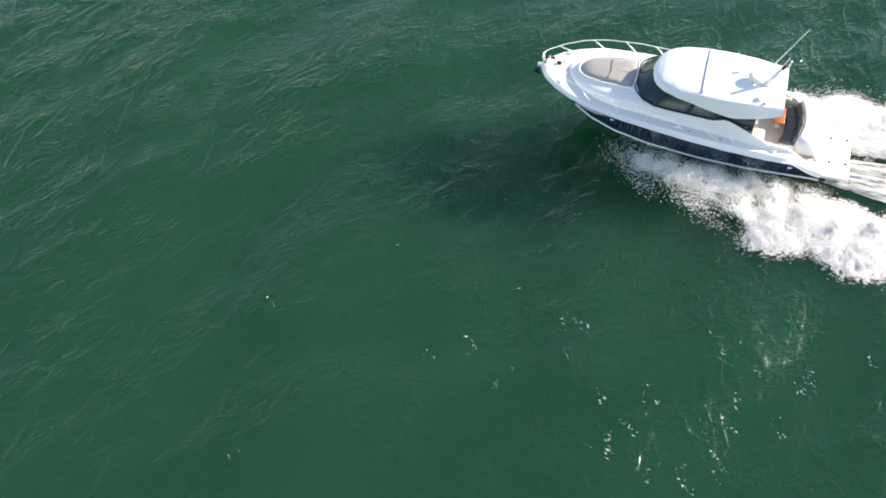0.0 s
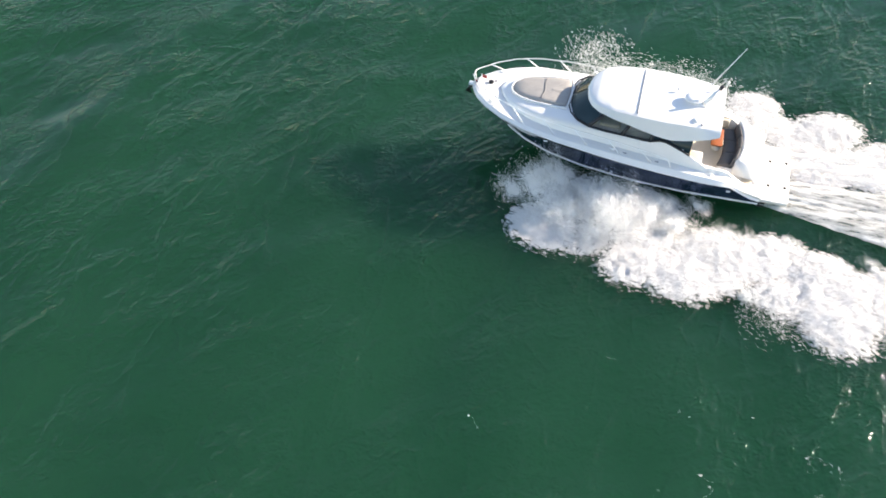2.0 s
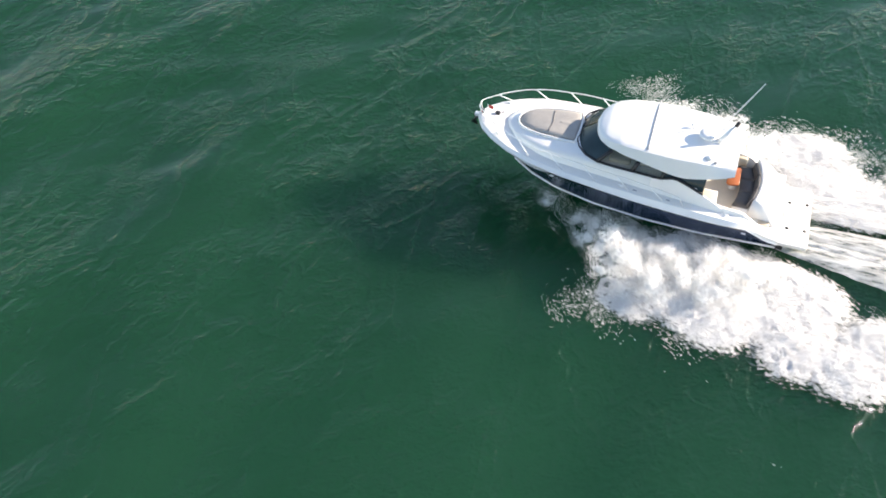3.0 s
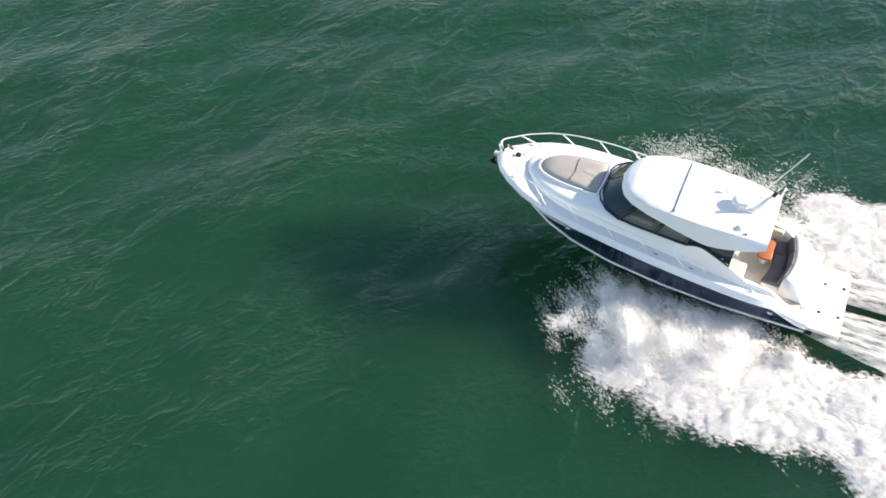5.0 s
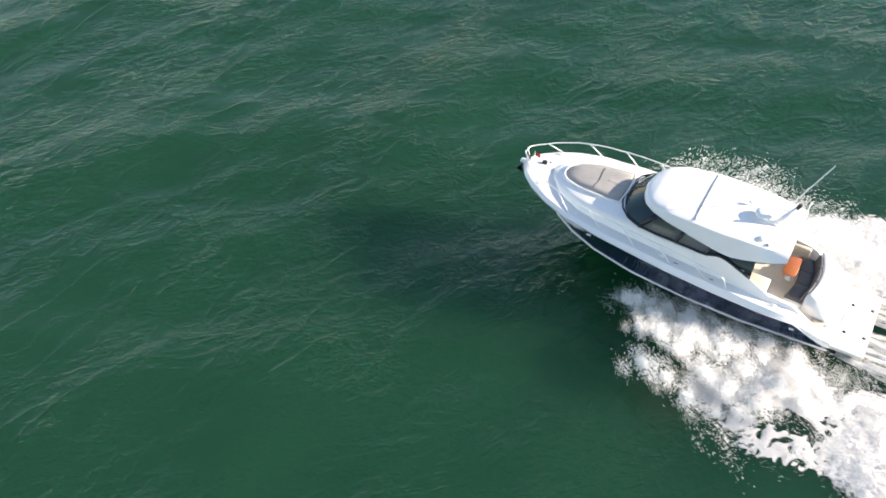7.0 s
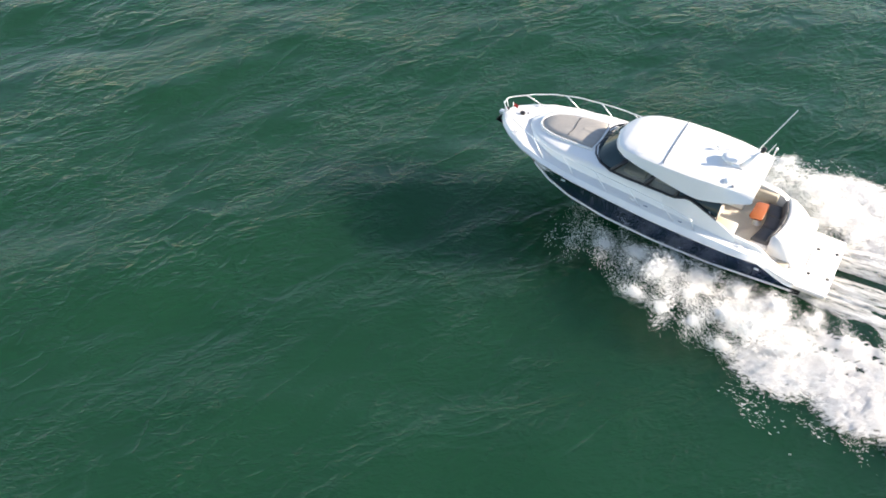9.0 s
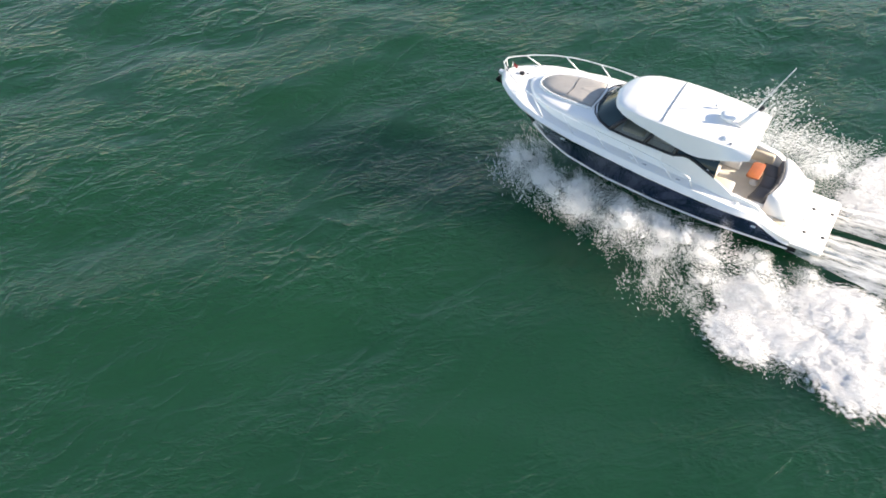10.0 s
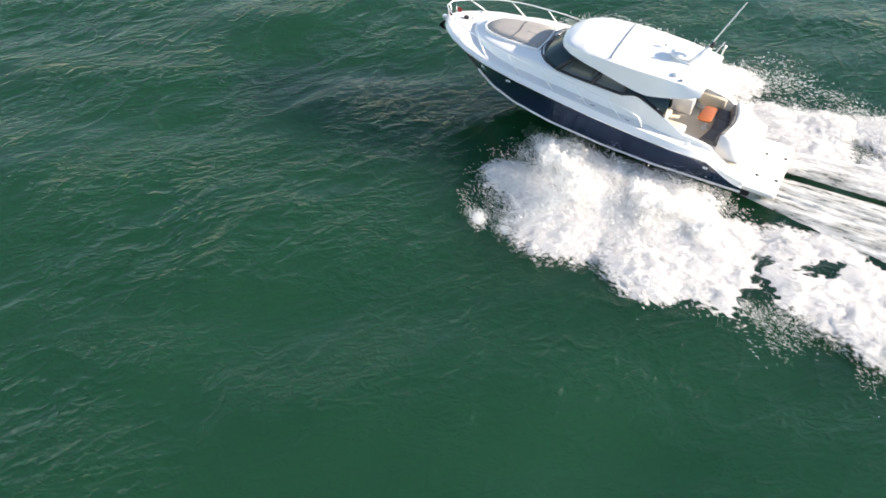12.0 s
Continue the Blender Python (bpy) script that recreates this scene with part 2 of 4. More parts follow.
def slab(outline, z0, z1, bevel=0.02, seg=2):
    """A plate over a plan outline, with rounded edges; z1 may be a function of x, y."""
    bm = bmesh.new()
    top = z1 if callable(z1) else (lambda x, y: z1)
    bot = z0 if callable(z0) else (lambda x, y: z0)
    lo = [bm.verts.new((x, y, bot(x, y))) for x, y in outline]
    hi = [bm.verts.new((x, y, top(x, y))) for x, y in outline]
    n = len(outline)
    bm.faces.new(lo)
    bm.faces.new(hi)
    for i in range(n):
        bm.faces.new((lo[i], lo[(i + 1) % n], hi[(i + 1) % n], hi[i]))
    bmesh.ops.recalc_face_normals(bm, faces=bm.faces)
    if bevel:
        es = [e for e in bm.edges if e.verts[0] in hi and e.verts[1] in hi]
        bmesh.ops.bevel(bm, geom=es, offset=bevel, segments=seg, affect="EDGES", profile=0.5)
    return bm


def box(x0, x1, y0, y1, z0, z1, bevel=0.02):
    bm = bmesh.new()
    bmesh.ops.create_cube(bm, size=1.0, matrix=Matrix.LocRotScale(((x0 + x1) / 2, (y0 + y1) / 2, (z0 + z1) / 2), None, (x1 - x0, y1 - y0, z1 - z0)))
    if bevel:
        bmesh.ops.bevel(bm, geom=bm.edges[:], offset=bevel, segments=2, affect="EDGES", profile=0.5)
    return bm


def interp(x, table):
    return float(np.interp(x, [t[0] for t in table], [t[1] for t in table]))


def steps(a, b, n):
    return [a + (b - a) * i / (n - 1) for i in range(n)]


# ---- the sea ----
def wave_height(x, y):
    h = np.zeros_like(x)
    rng = np.random.RandomState(4)
    for k in range(26):
        lam = 1.6 * 1.16 ** k if k < 16 else 2.0 + rng.rand() * 9
        lam = min(lam, 16.0)
        ang = radians(-48 + rng.randn() * 26)
        amp = 0.0055 * lam ** 0.75
        ph = rng.rand() * 6.283
        kx, ky = math.cos(ang) * math.tau / lam, math.sin(ang) * math.tau / lam
        wob = 0.7 * np.sin(x * 0.11 + ph * 3) + 0.7 * np.cos(y * 0.13 + ph * 5)
        s = np.sin(kx * x + ky * y + ph + wob)
        h += amp * (s + 0.35 * (s * s - 0.5))
    return h


def axis(lo, hi, step):
    core = list(np.arange(lo, hi, step))
    out = []
    d, p = step, 0.0
    while p < 3500:
        d *= 1.35
        p += d
        out.append(p)
    return [lo - v for v in reversed(out)] + core + [core[-1] + v for v in out]


def build_sea():
    xs, ys = np.array(axis(-96, 26, 0.4)), np.array(axis(6, 84, 0.4))
    gx, gy = np.meshgrid(xs, ys, indexing="ij")
    fade = np.clip(1.3 - (np.maximum(np.abs(gx + 35) - 70, 0) + np.maximum(np.abs(gy - 45) - 45, 0)) / 60, 0, 1)
    gz = wave_height(gx, gy) * fade - 0.05
    nx, ny = gx.shape
    verts = np.stack([gx.ravel(), gy.ravel(), gz.ravel()], 1)
    idx = np.arange(nx * ny).reshape(nx, ny)
    faces = np.stack([idx[:-1, :-1].ravel(), idx[1:, :-1].ravel(), idx[1:, 1:].ravel(), idx[:-1, 1:].ravel()], 1)
    me = bpy.data.meshes.new("water")
    me.from_pydata(verts.tolist(), [], faces.tolist())
    me.polygons.foreach_set("use_smooth", [True] * len(me.polygons))
    me.materials.append(WATER)
    return tagged(new("water", me), "choppy deep green sea surface with small wind ripples", "sea", kind="structure")


sea = build_sea()

# ---- the motor yacht: x ahead from the platform's end, y to port, z up from the waterline ----
yacht = tagged(new("motor_yacht"), "white coupe motor yacht with navy hull planing over green sea", "boat")

SHEER_Y = ((1.1, 1.60), (1.6, 1.74), (2.6, 1.95), (3.5, 2.02), (5, 2.07), (6.5, 2.08), (8, 2.05), (9.3, 1.97), (10.6, 1.76), (11.5, 1.42), (12.2, 0.98), (12.7, 0.52), (12.95, 0.05))
SHEER_Z = ((1.1, 0.74), (1.6, 0.95), (2.6, 1.46), (3.5, 1.55), (5, 1.69), (6.5, 1.82), (8, 1.94), (9.3, 2.02), (10.6, 2.09), (12, 2.16), (12.95, 2.2))
RUB_Z = ((1.1, 0.46), (1.5, 0.58), (2.0, 0.95), (2.5, 1.27), (3.5, 1.31), (5, 1.43), (6.5, 1.56), (8, 1.73), (9.3, 1.85), (10.6, 1.94), (12, 1.98), (12.95, 2.0))
CHINE_Y = ((1.1, 1.54), (4, 1.74), (6, 1.74), (8, 1.58), (9.5, 1.25), (10.5, 0.9), (11.2, 0.56), (11.8, 0.28), (12.3, 0.1), (12.8, 0.02), (12.95, 0.01))
CHINE_Z = ((1.1, 0.30), (4, 0.33), (6, 0.38), (8, 0.44), (9.5, 0.48), (10.5, 0.58), (11.2, 0.74), (11.8, 1.0), (12.3, 1.3), (12.8, 1.75), (12.95, 1.9))
KEEL_Z = ((1.1, -0.45), (6, -0.5), (8.5, -0.42), (10, -0.12), (11, 0.3), (11.7, 0.72), (12.3, 1.2), (12.8, 1.7), (12.95, 1.88))
TRUNK_Y = ((4.4, 1.68), (5.5, 1.66), (7, 1.64), (8.5, 1.6), (9.6, 1.53), (10.3, 1.38), (10.9, 1.12), (11.35, 0.8), (11.65, 0.45), (11.78, 0.12), (11.8, 0.03))
TRUNK_Z = ((4.4, 2.38), (7, 2.45), (9, 2.5), (10, 2.45), (11, 2.36), (11.6, 2.28), (11.8, 2.24))


def deck_z(x):
    return interp(x, SHEER_Z)


def build_hull():
    xs = steps(1.1, 10.5, 30) + steps(10.7, 12.95, 16)
    bottom, stripe, side, band = [], [], [], []
    for x in xs:
        sy, sz, rz = interp(x, SHEER_Y), interp(x, SHEER_Z), interp(x, RUB_Z)
        cy, cz, kz = interp(x, CHINE_Y), interp(x, CHINE_Z), interp(x, KEEL_Z)
        kz = min(kz, cz - 0.02)
        ry = sy + 0.04 if x > 2.4 else cy + (sy + 0.04 - cy) * (rz - cz) / max(sz - cz, 0.1)
        bottom.append([(x, 0, kz), (x, cy * 0.5, kz + (cz - kz) * 0.42), (x, cy, cz - 0.05)])
        if x < 11.3:
            stripe.append([(x, cy, cz - 0.05), (x, cy + 0.035, cz - 0.03), (x, cy + 0.04, cz + 0.015), (x, cy + 0.01, cz + 0.03)])
        mid = []
        for k in range(1, 6):
            f = k / 6
            flare = f ** 1.35 if x > 9 else f ** (1.0 + 0.35 * max(0, (x - 5) / 4))
            mid.append((x, cy + 0.01 + (ry - cy) * flare, cz + 0.03 + (rz - cz - 0.03) * f))
        side.append([(x, cy + 0.01, cz + 0.03)] + mid + [(x, ry, rz)])
        band.append([(x, ry, rz), (x, ry + 0.05, rz + 0.02), (x, ry + 0.055, rz + 0.07), (x, ry + 0.015, rz + 0.10),
                     (x, sy + 0.005, sz - 0.04), (x, sy - 0.03, sz), (x, max(sy - 0.10, 0), sz + 0.01)])
    hull = part("hull", loft(side, both=True), NAVY, yacht, "glossy navy blue hull side")
    part("hull_bottom", loft(bottom, both=True), BLACK, yacht, "black antifouled bottom")
    part("boot_stripe", loft(stripe, both=True), GEL, yacht, "thin white stripe along the chine")
    part("gunwale", sharp_bm(loft(band, both=True)), GEL, yacht, "white moulded gunwale with rubbing strake")
    # transom face
    y1, z1 = interp(1.1, CHINE_Y), interp(1.1, SHEER_Z)
    part("transom", slab([(1.1, -y1 * 0.97), (1.16, -y1 * 0.97), (1.16, y1 * 0.97), (1.1, y1 * 0.97)], 0.26, 0.5, 0), GEL, yacht)
    # dark hull window along each side
    for s in (1, -1):
        rows = []
        for x in steps(7.9, 10.3, 14):
            f = max(0.0, math.sin(math.pi * (x - 7.9) / 2.4)) ** 0.5
            row = []
            for k in (0, 1):
                z = interp(x, RUB_Z) - 0.05 - 0.22 * f * k - 0.02
                cz, rz, cy, ry = interp(x, CHINE_Z), interp(x, RUB_Z), interp(x, CHINE_Y), interp(x, SHEER_Y) + 0.04
                g = (z - cz - 0.03) / (rz - cz - 0.03)
                g = max(g, 0.0)
                fl = g ** 1.35 if x > 9 else g ** (1.0 + 0.35 * max(0, (x - 5) / 4))
                row.append((x, s * (cy + 0.016 + (ry - cy) * fl), z))
            rows.append(row)
        part("hull_window", loft(rows), GLASS, hull, "long black hull window")
    for x in (2.3, 9.5):
        part("hull_vent", box(x, x + 0.16, interp(x, SHEER_Y) + 0.0, interp(x, SHEER_Y) + 0.06, interp(x, RUB_Z) - 0.17, interp(x, RUB_Z) - 0.12, 0.01), STEEL, hull, "chrome hull fitting")
    # trim tabs
    for s in (1, -1):
        part("trim_tab", box(0.82, 1.12, s * 1.2 - 0.25, s * 1.2 + 0.25, 0.05, 0.3, 0.02), BLACK, yacht, "black trim tab under the platform")


def sharp_bm(bm, angle=38):
    for e in bm.edges:
        if len(e.link_faces) == 2 and e.calc_face_angle(0) > radians(angle):
            e.smooth = False
    return bm


def build_deck():
    rows = []
    for x in steps(4.4, 12.93, 44):
        sy, z = max(interp(x, SHEER_Y) - 0.09, 0.01), deck_z(x)
        rows.append([(x, sy * f, z + 0.012 + 0.05 * (1 - f * f)) for f in (1, 0.66, 0.33, 0, -0.33, -0.66, -1)])
    part("foredeck", loft(rows), DECK, yacht, "white nonskid deck")
    # coachroof in front of and under the windows
    rows = []
    for x in steps(4.4, 11.0, 28) + steps(11.1, 11.8, 12):
        t, z, d = interp(x, TRUNK_Y), interp(x, TRUNK_Z), deck_z(x)
        rows.append([(x, t + 0.04, d), (x, t, d + 0.05), (x, t * 0.965, z - 0.12), (x, t * 0.93, z - 0.04), (x, t * 0.86, z), (x, t * 0.5, z + 0.03), (x, 0, z + 0.04)])
    trunk = part("coachroof", loft(rows, both=True), GEL, yacht, "rounded white coachroof")
    # raised lip round the sun pad
    lip = []
    for k in range(40):
        a = math.tau * k / 40
        cx, cy = pad_point(a)
        lip.append((10.1 + (cx - 10.1) * 1.05, cy * 1.1, interp(cx, TRUNK_Z) + 0.06))
    part("pad_coaming", tube(lip, 0.05, 6, True), GEL, trunk)
    pad = part("sunpad", pad_mesh(), PAD, yacht, "wrinkled grey canvas sun pad")
    part("seam", tube([(10.1 + 0.03 * math.sin(k), y, interp(10.1, TRUNK_Z) + 0.168) for k, y in enumerate(steps(-0.6, 0.6, 9))], 0.014, 5), SEAT, pad, "dark seam across the pad")
    # deck gear
    for s in (1, -1):
        for x in (12.0, 7.0, 3.2):
            y = s * (interp(x, SHEER_Y) - 0.22)
            cleat = part("cleat", tube([(x - 0.13, y, deck_z(x) + 0.075), (x + 0.13, y, deck_z(x) + 0.075)], 0.018), STEEL, yacht, "steel mooring cleat")
            part("cleat_foot", box(x - 0.05, x + 0.05, y - 0.02, y + 0.02, deck_z(x), deck_z(x) + 0.07, 0.005), STEEL, cleat)
        for x in (6.45, 5.2):
            part("deck_vent", box(x, x + 0.28, s * 1.86 - 0.03, s * 1.86 + 0.03, deck_z(x), deck_z(x) + 0.03, 0.008), GREY, yacht, "grey filler plate in the side deck")
    part("windlass", slab([(12.25 + 0.1 * math.cos(a), -0.12 + 0.08 * math.sin(a)) for a in steps(0, 5.9, 14)], 2.2, 2.33, 0.02), TRIM, yacht, "dark anchor windlass")
    part("deck_filler", slab([(12.08 + 0.05 * math.cos(a), -0.28 + 0.05 * math.sin(a)) for a in steps(0, 5.9, 12)], 2.2, 2.25, 0.01), GREY, yacht)
    part("anchor_roller", box(12.75, 13.12, -0.09, 0.09, 2.06, 2.17, 0.02), STEEL, yacht)
    part("anchor", tube([(12.8, 0, 2.0), (13.08, 0, 1.92), (13.16, 0, 1.72), (12.98, 0, 1.6)], [0.04, 0.05, 0.1, 0.03], 8), TRIM, yacht, "dark anchor hung at the stem")
    part("pennant", loft([[(12.62 - 0.03 * k, -0.1 - 0.02 * math.sin(k), 2.42 + 0.16 * j) for j in (0, 1)] for k in range(7)]), RED, yacht, "small red pennant at the bow rail")
    part("pennant_staff", tube([(12.66, -0.1, 2.2), (12.66, -0.1, 2.62)], 0.012, 5), STEEL, yacht)
    lamp = part("bow_light", slab([(12.8 + 0.05 * math.cos(a), 0.05 * math.sin(a)) for a in steps(0, 5.6, 10)], 2.2, 2.42, 0.02), TRIM, yacht)
    part("lens", slab([(12.83 + 0.05 * math.cos(a), 0.03 + 0.04 * math.sin(a)) for a in steps(0, 5.6, 8)], 2.33, 2.40, 0.01), RED, lamp, "red lens")


def pad_point(a):
    """Plan of the sun pad: long rounded nose ahead, straight end at the windscreen."""
    if a < math.pi:
        f = a / math.pi
        x = 9.12 + 2.2 * (1 - abs(2 * f - 1) ** 1.9) ** 0.9
        y = 0.76 * math.sin(math.pi / 2 * (2 * f - 1))
        y = math.copysign(abs(y / 0.76) ** 0.85 * 0.76, y)
        return x, -y
    f = (a - math.pi) / math.pi
    return 9.12 - 0.05 * math.sin(math.pi * f), -0.76 + 1.52 * f


def pad_mesh():
    bm = bmesh.new()
    rings = []
    rnd = random.Random(3)
    for f, h in ((1.0, 0.0), (1.0, 0.09), (0.95, 0.13), (0.75, 0.15), (0.5, 0.155), (0.25, 0.155)):
        ring = []
        for k in range(40):
            x, y = pad_point(math.tau * k / 40)
            x, y = 10.0 + (x - 10.0) * f, y * f
            w = 0.02 * math.sin(x * 23 + y * 9) * math.sin(y * 12 + x * 7) + rnd.uniform(-0.006, 0.006)
            ring.append(bm.verts.new((x, y, interp(x, TRUNK_Z) + 0.01 + h + (w if h > 0.1 else 0))))
        rings.append(ring)
    for a, b in zip(rings, rings[1:]):
        for k in range(40):
            bm.faces.new((a[k], a[(k + 1) % 40], b[(k + 1) % 40], b[k]))
    bm.faces.new(rings[-1])
    return bm


GLASS_BASE = ((9.05, 0), (9.03, 0.3), (8.98, 0.6), (8.84, 0.95), (8.55, 1.26), (8.1, 1.46), (7.5, 1.52), (6.8, 1.53), (6.2, 1.54), (5.7, 1.55), (5.0, 1.58), (4.15, 1.6))
GLASS_TOP = ((8.28, 0), (8.27, 0.27), (8.22, 0.52), (8.08, 0.84), (7.84, 1.08), (7.5, 1.2), (7.05, 1.27), (6.5, 1.31), (6.0, 1.34), (5.6, 1.36), (5.0, 1.38), (4.15, 1.4))
ROOF_Y = ((3.25, 1.40), (3.6, 1.48), (4.5, 1.55), (5.5, 1.55), (6.4, 1.5), (7.2, 1.4), (7.8, 1.22), (8.15, 0.95), (8.33, 0.6), (8.4, 0.3), (8.43, 0.03))
ROOF_Z = ((3.25, 3.38), (4.5, 3.45), (6.4, 3.46), (7.4, 3.42), (8.0, 3.32), (8.3, 3.22), (8.43, 3.14))
FASCIA_Z = ((3.25, 3.12), (3.6, 3.0), (4.2, 2.82), (4.9, 2.66), (5.2, 2.66), (5.7, 2.74), (6.7, 2.93), (7.6, 3.03), (8.1, 3.06), (8.43, 3.06))


def glass_row(k):
    (xb, yb), (xt, yt) = GLASS_BASE[k], GLASS_TOP[k]
    zb, zt = interp(xb, TRUNK_Z) - (0.02 if xb > 4.9 else 0.3), interp(xt, FASCIA_Z) + 0.1
    yt *= 0.95
    return [(xb + (xt - xb) * f, yb + (yt - yb) * f + 0.04 * math.sin(math.pi * f), zb + (zt - zb) * f) for f in (0, 0.25, 0.5, 0.75, 1)]


def build_house():
    part("windscreen", loft([glass_row(k) for k in range(0, 6)], both=True), GLASS, yacht, "dark wraparound windscreen")
    for s in (1, -1):
        for a, b in ((5, 7), (7, 9), (9, 11)):
            rows = [[(x, s * y, z) for x, y, z in glass_row(k)] for k in range(a, b + 1)]
            part("side_window", loft(rows), GLASS if a == 9 else GLASS_SIDE, yacht, "dark tinted side window")
        low = [(r[0][0], s * (r[0][1] + 0.025), r[0][2] + 0.03) for r in (glass_row(k) for k in range(3, 10))]
        part("window_frame", tube(low, 0.045, 6), TRIM, yacht, "black window frame")
        head = [(r[-1][0], s * (r[-1][1] + 0.05), r[-1][2] - 0.09) for r in (glass_row(k) for k in range(5, 12))]
        part("window_header", tube(head, 0.05, 6), TRIM, yacht, "black window header")
        for k in (5, 7, 9):
            row = [(p[0], s * (p[1] + 0.012), p[2]) for p in glass_row(k)[:4]]
            part("window_pillar", tube(row, 0.075, 6), TRIM, yacht, "black window pillar")
        # aft quarter panel that slopes down to the cockpit side
        rows = []
        for x in steps(3.35, 6.05, 28):
            d = deck_z(x)
            top = interp(x, ((3.3, 1.68), (3.6, 1.85), (4.24, 2.19), (4.9, 2.48), (5.15, 2.56), (5.35, 2.56), (5.6, 2.46), (5.8, 2.42), (6.1, 2.4)))
            y0 = interp(x, ((3.35, 1.72), (4.4, 1.70), (6.0, 1.66)))
            rows.append([(x, s * y0, d), (x, s * (y0 - 0.03), (d + top) / 2), (x, s * (y0 - 0.07), top), (x, s * (y0 - 0.10), top + 0.005), (x, s * (y0 - 0.13), top - 0.03), (x, s * (y0 - 0.13), d)])
        part("quarter_panel", sharp_bm(loft(rows, cap=True)), GEL, yacht, "white sloping quarter panel")
        edge = [(r[2][0], r[2][1] - s * 0.01, r[2][2] + 0.02) for r in rows if r[0][0] > 4.1]
        part("window_frame", tube(edge, 0.045, 6), TRIM, yacht, "black window frame")
    front = [(r[0][0] + 0.03, r[0][1], r[0][2] + 0.03) for r in (glass_row(k) for k in range(0, 6))]
    ring = [(x, -y, z) for x, y, z in reversed(front[1:])] + front
    part("windscreen_frame", tube(ring, 0.04, 6), TRIM, yacht, "black rubber windscreen frame")
    for s in (1, -1):
        part("wiper", tube([(9.05, s * 0.72, 2.54), (8.95, s * 0.5, 2.66), (8.9, s * 0.1, 2.66)], 0.016, 5), TRIM, yacht, "black wiper arm")


def build_saloon():
    saloon = new("saloon_seating")
    saloon.parent = yacht
    part("seat_cushion", box(6.9, 7.7, 0.75, 1.3, 2.44, 2.62, 0.06), BEIGE, saloon, "beige saloon cushion")
    part("backrest", box(5.5, 6.6, 0.95, 1.2, 2.44, 2.74, 0.06), CREAM, saloon)
    part("backrest", box(5.5, 7.4, -1.2, -0.95, 2.44, 2.8, 0.06), CREAM, saloon)
    helm = part("helm_console", box(7.7, 8.2, -1.0, 0.4, 2.44, 2.7, 0.08), SLATE, saloon, "dark helm console")
    part("steering_wheel", tube([(7.62 + 0.05 * math.cos(a), -0.4 + 0.2 * math.sin(a), 2.74 + 0.16 * math.cos(a)) for a in steps(0, math.tau * 15 / 16, 16)], 0.018, 5, True), TRIM, helm)


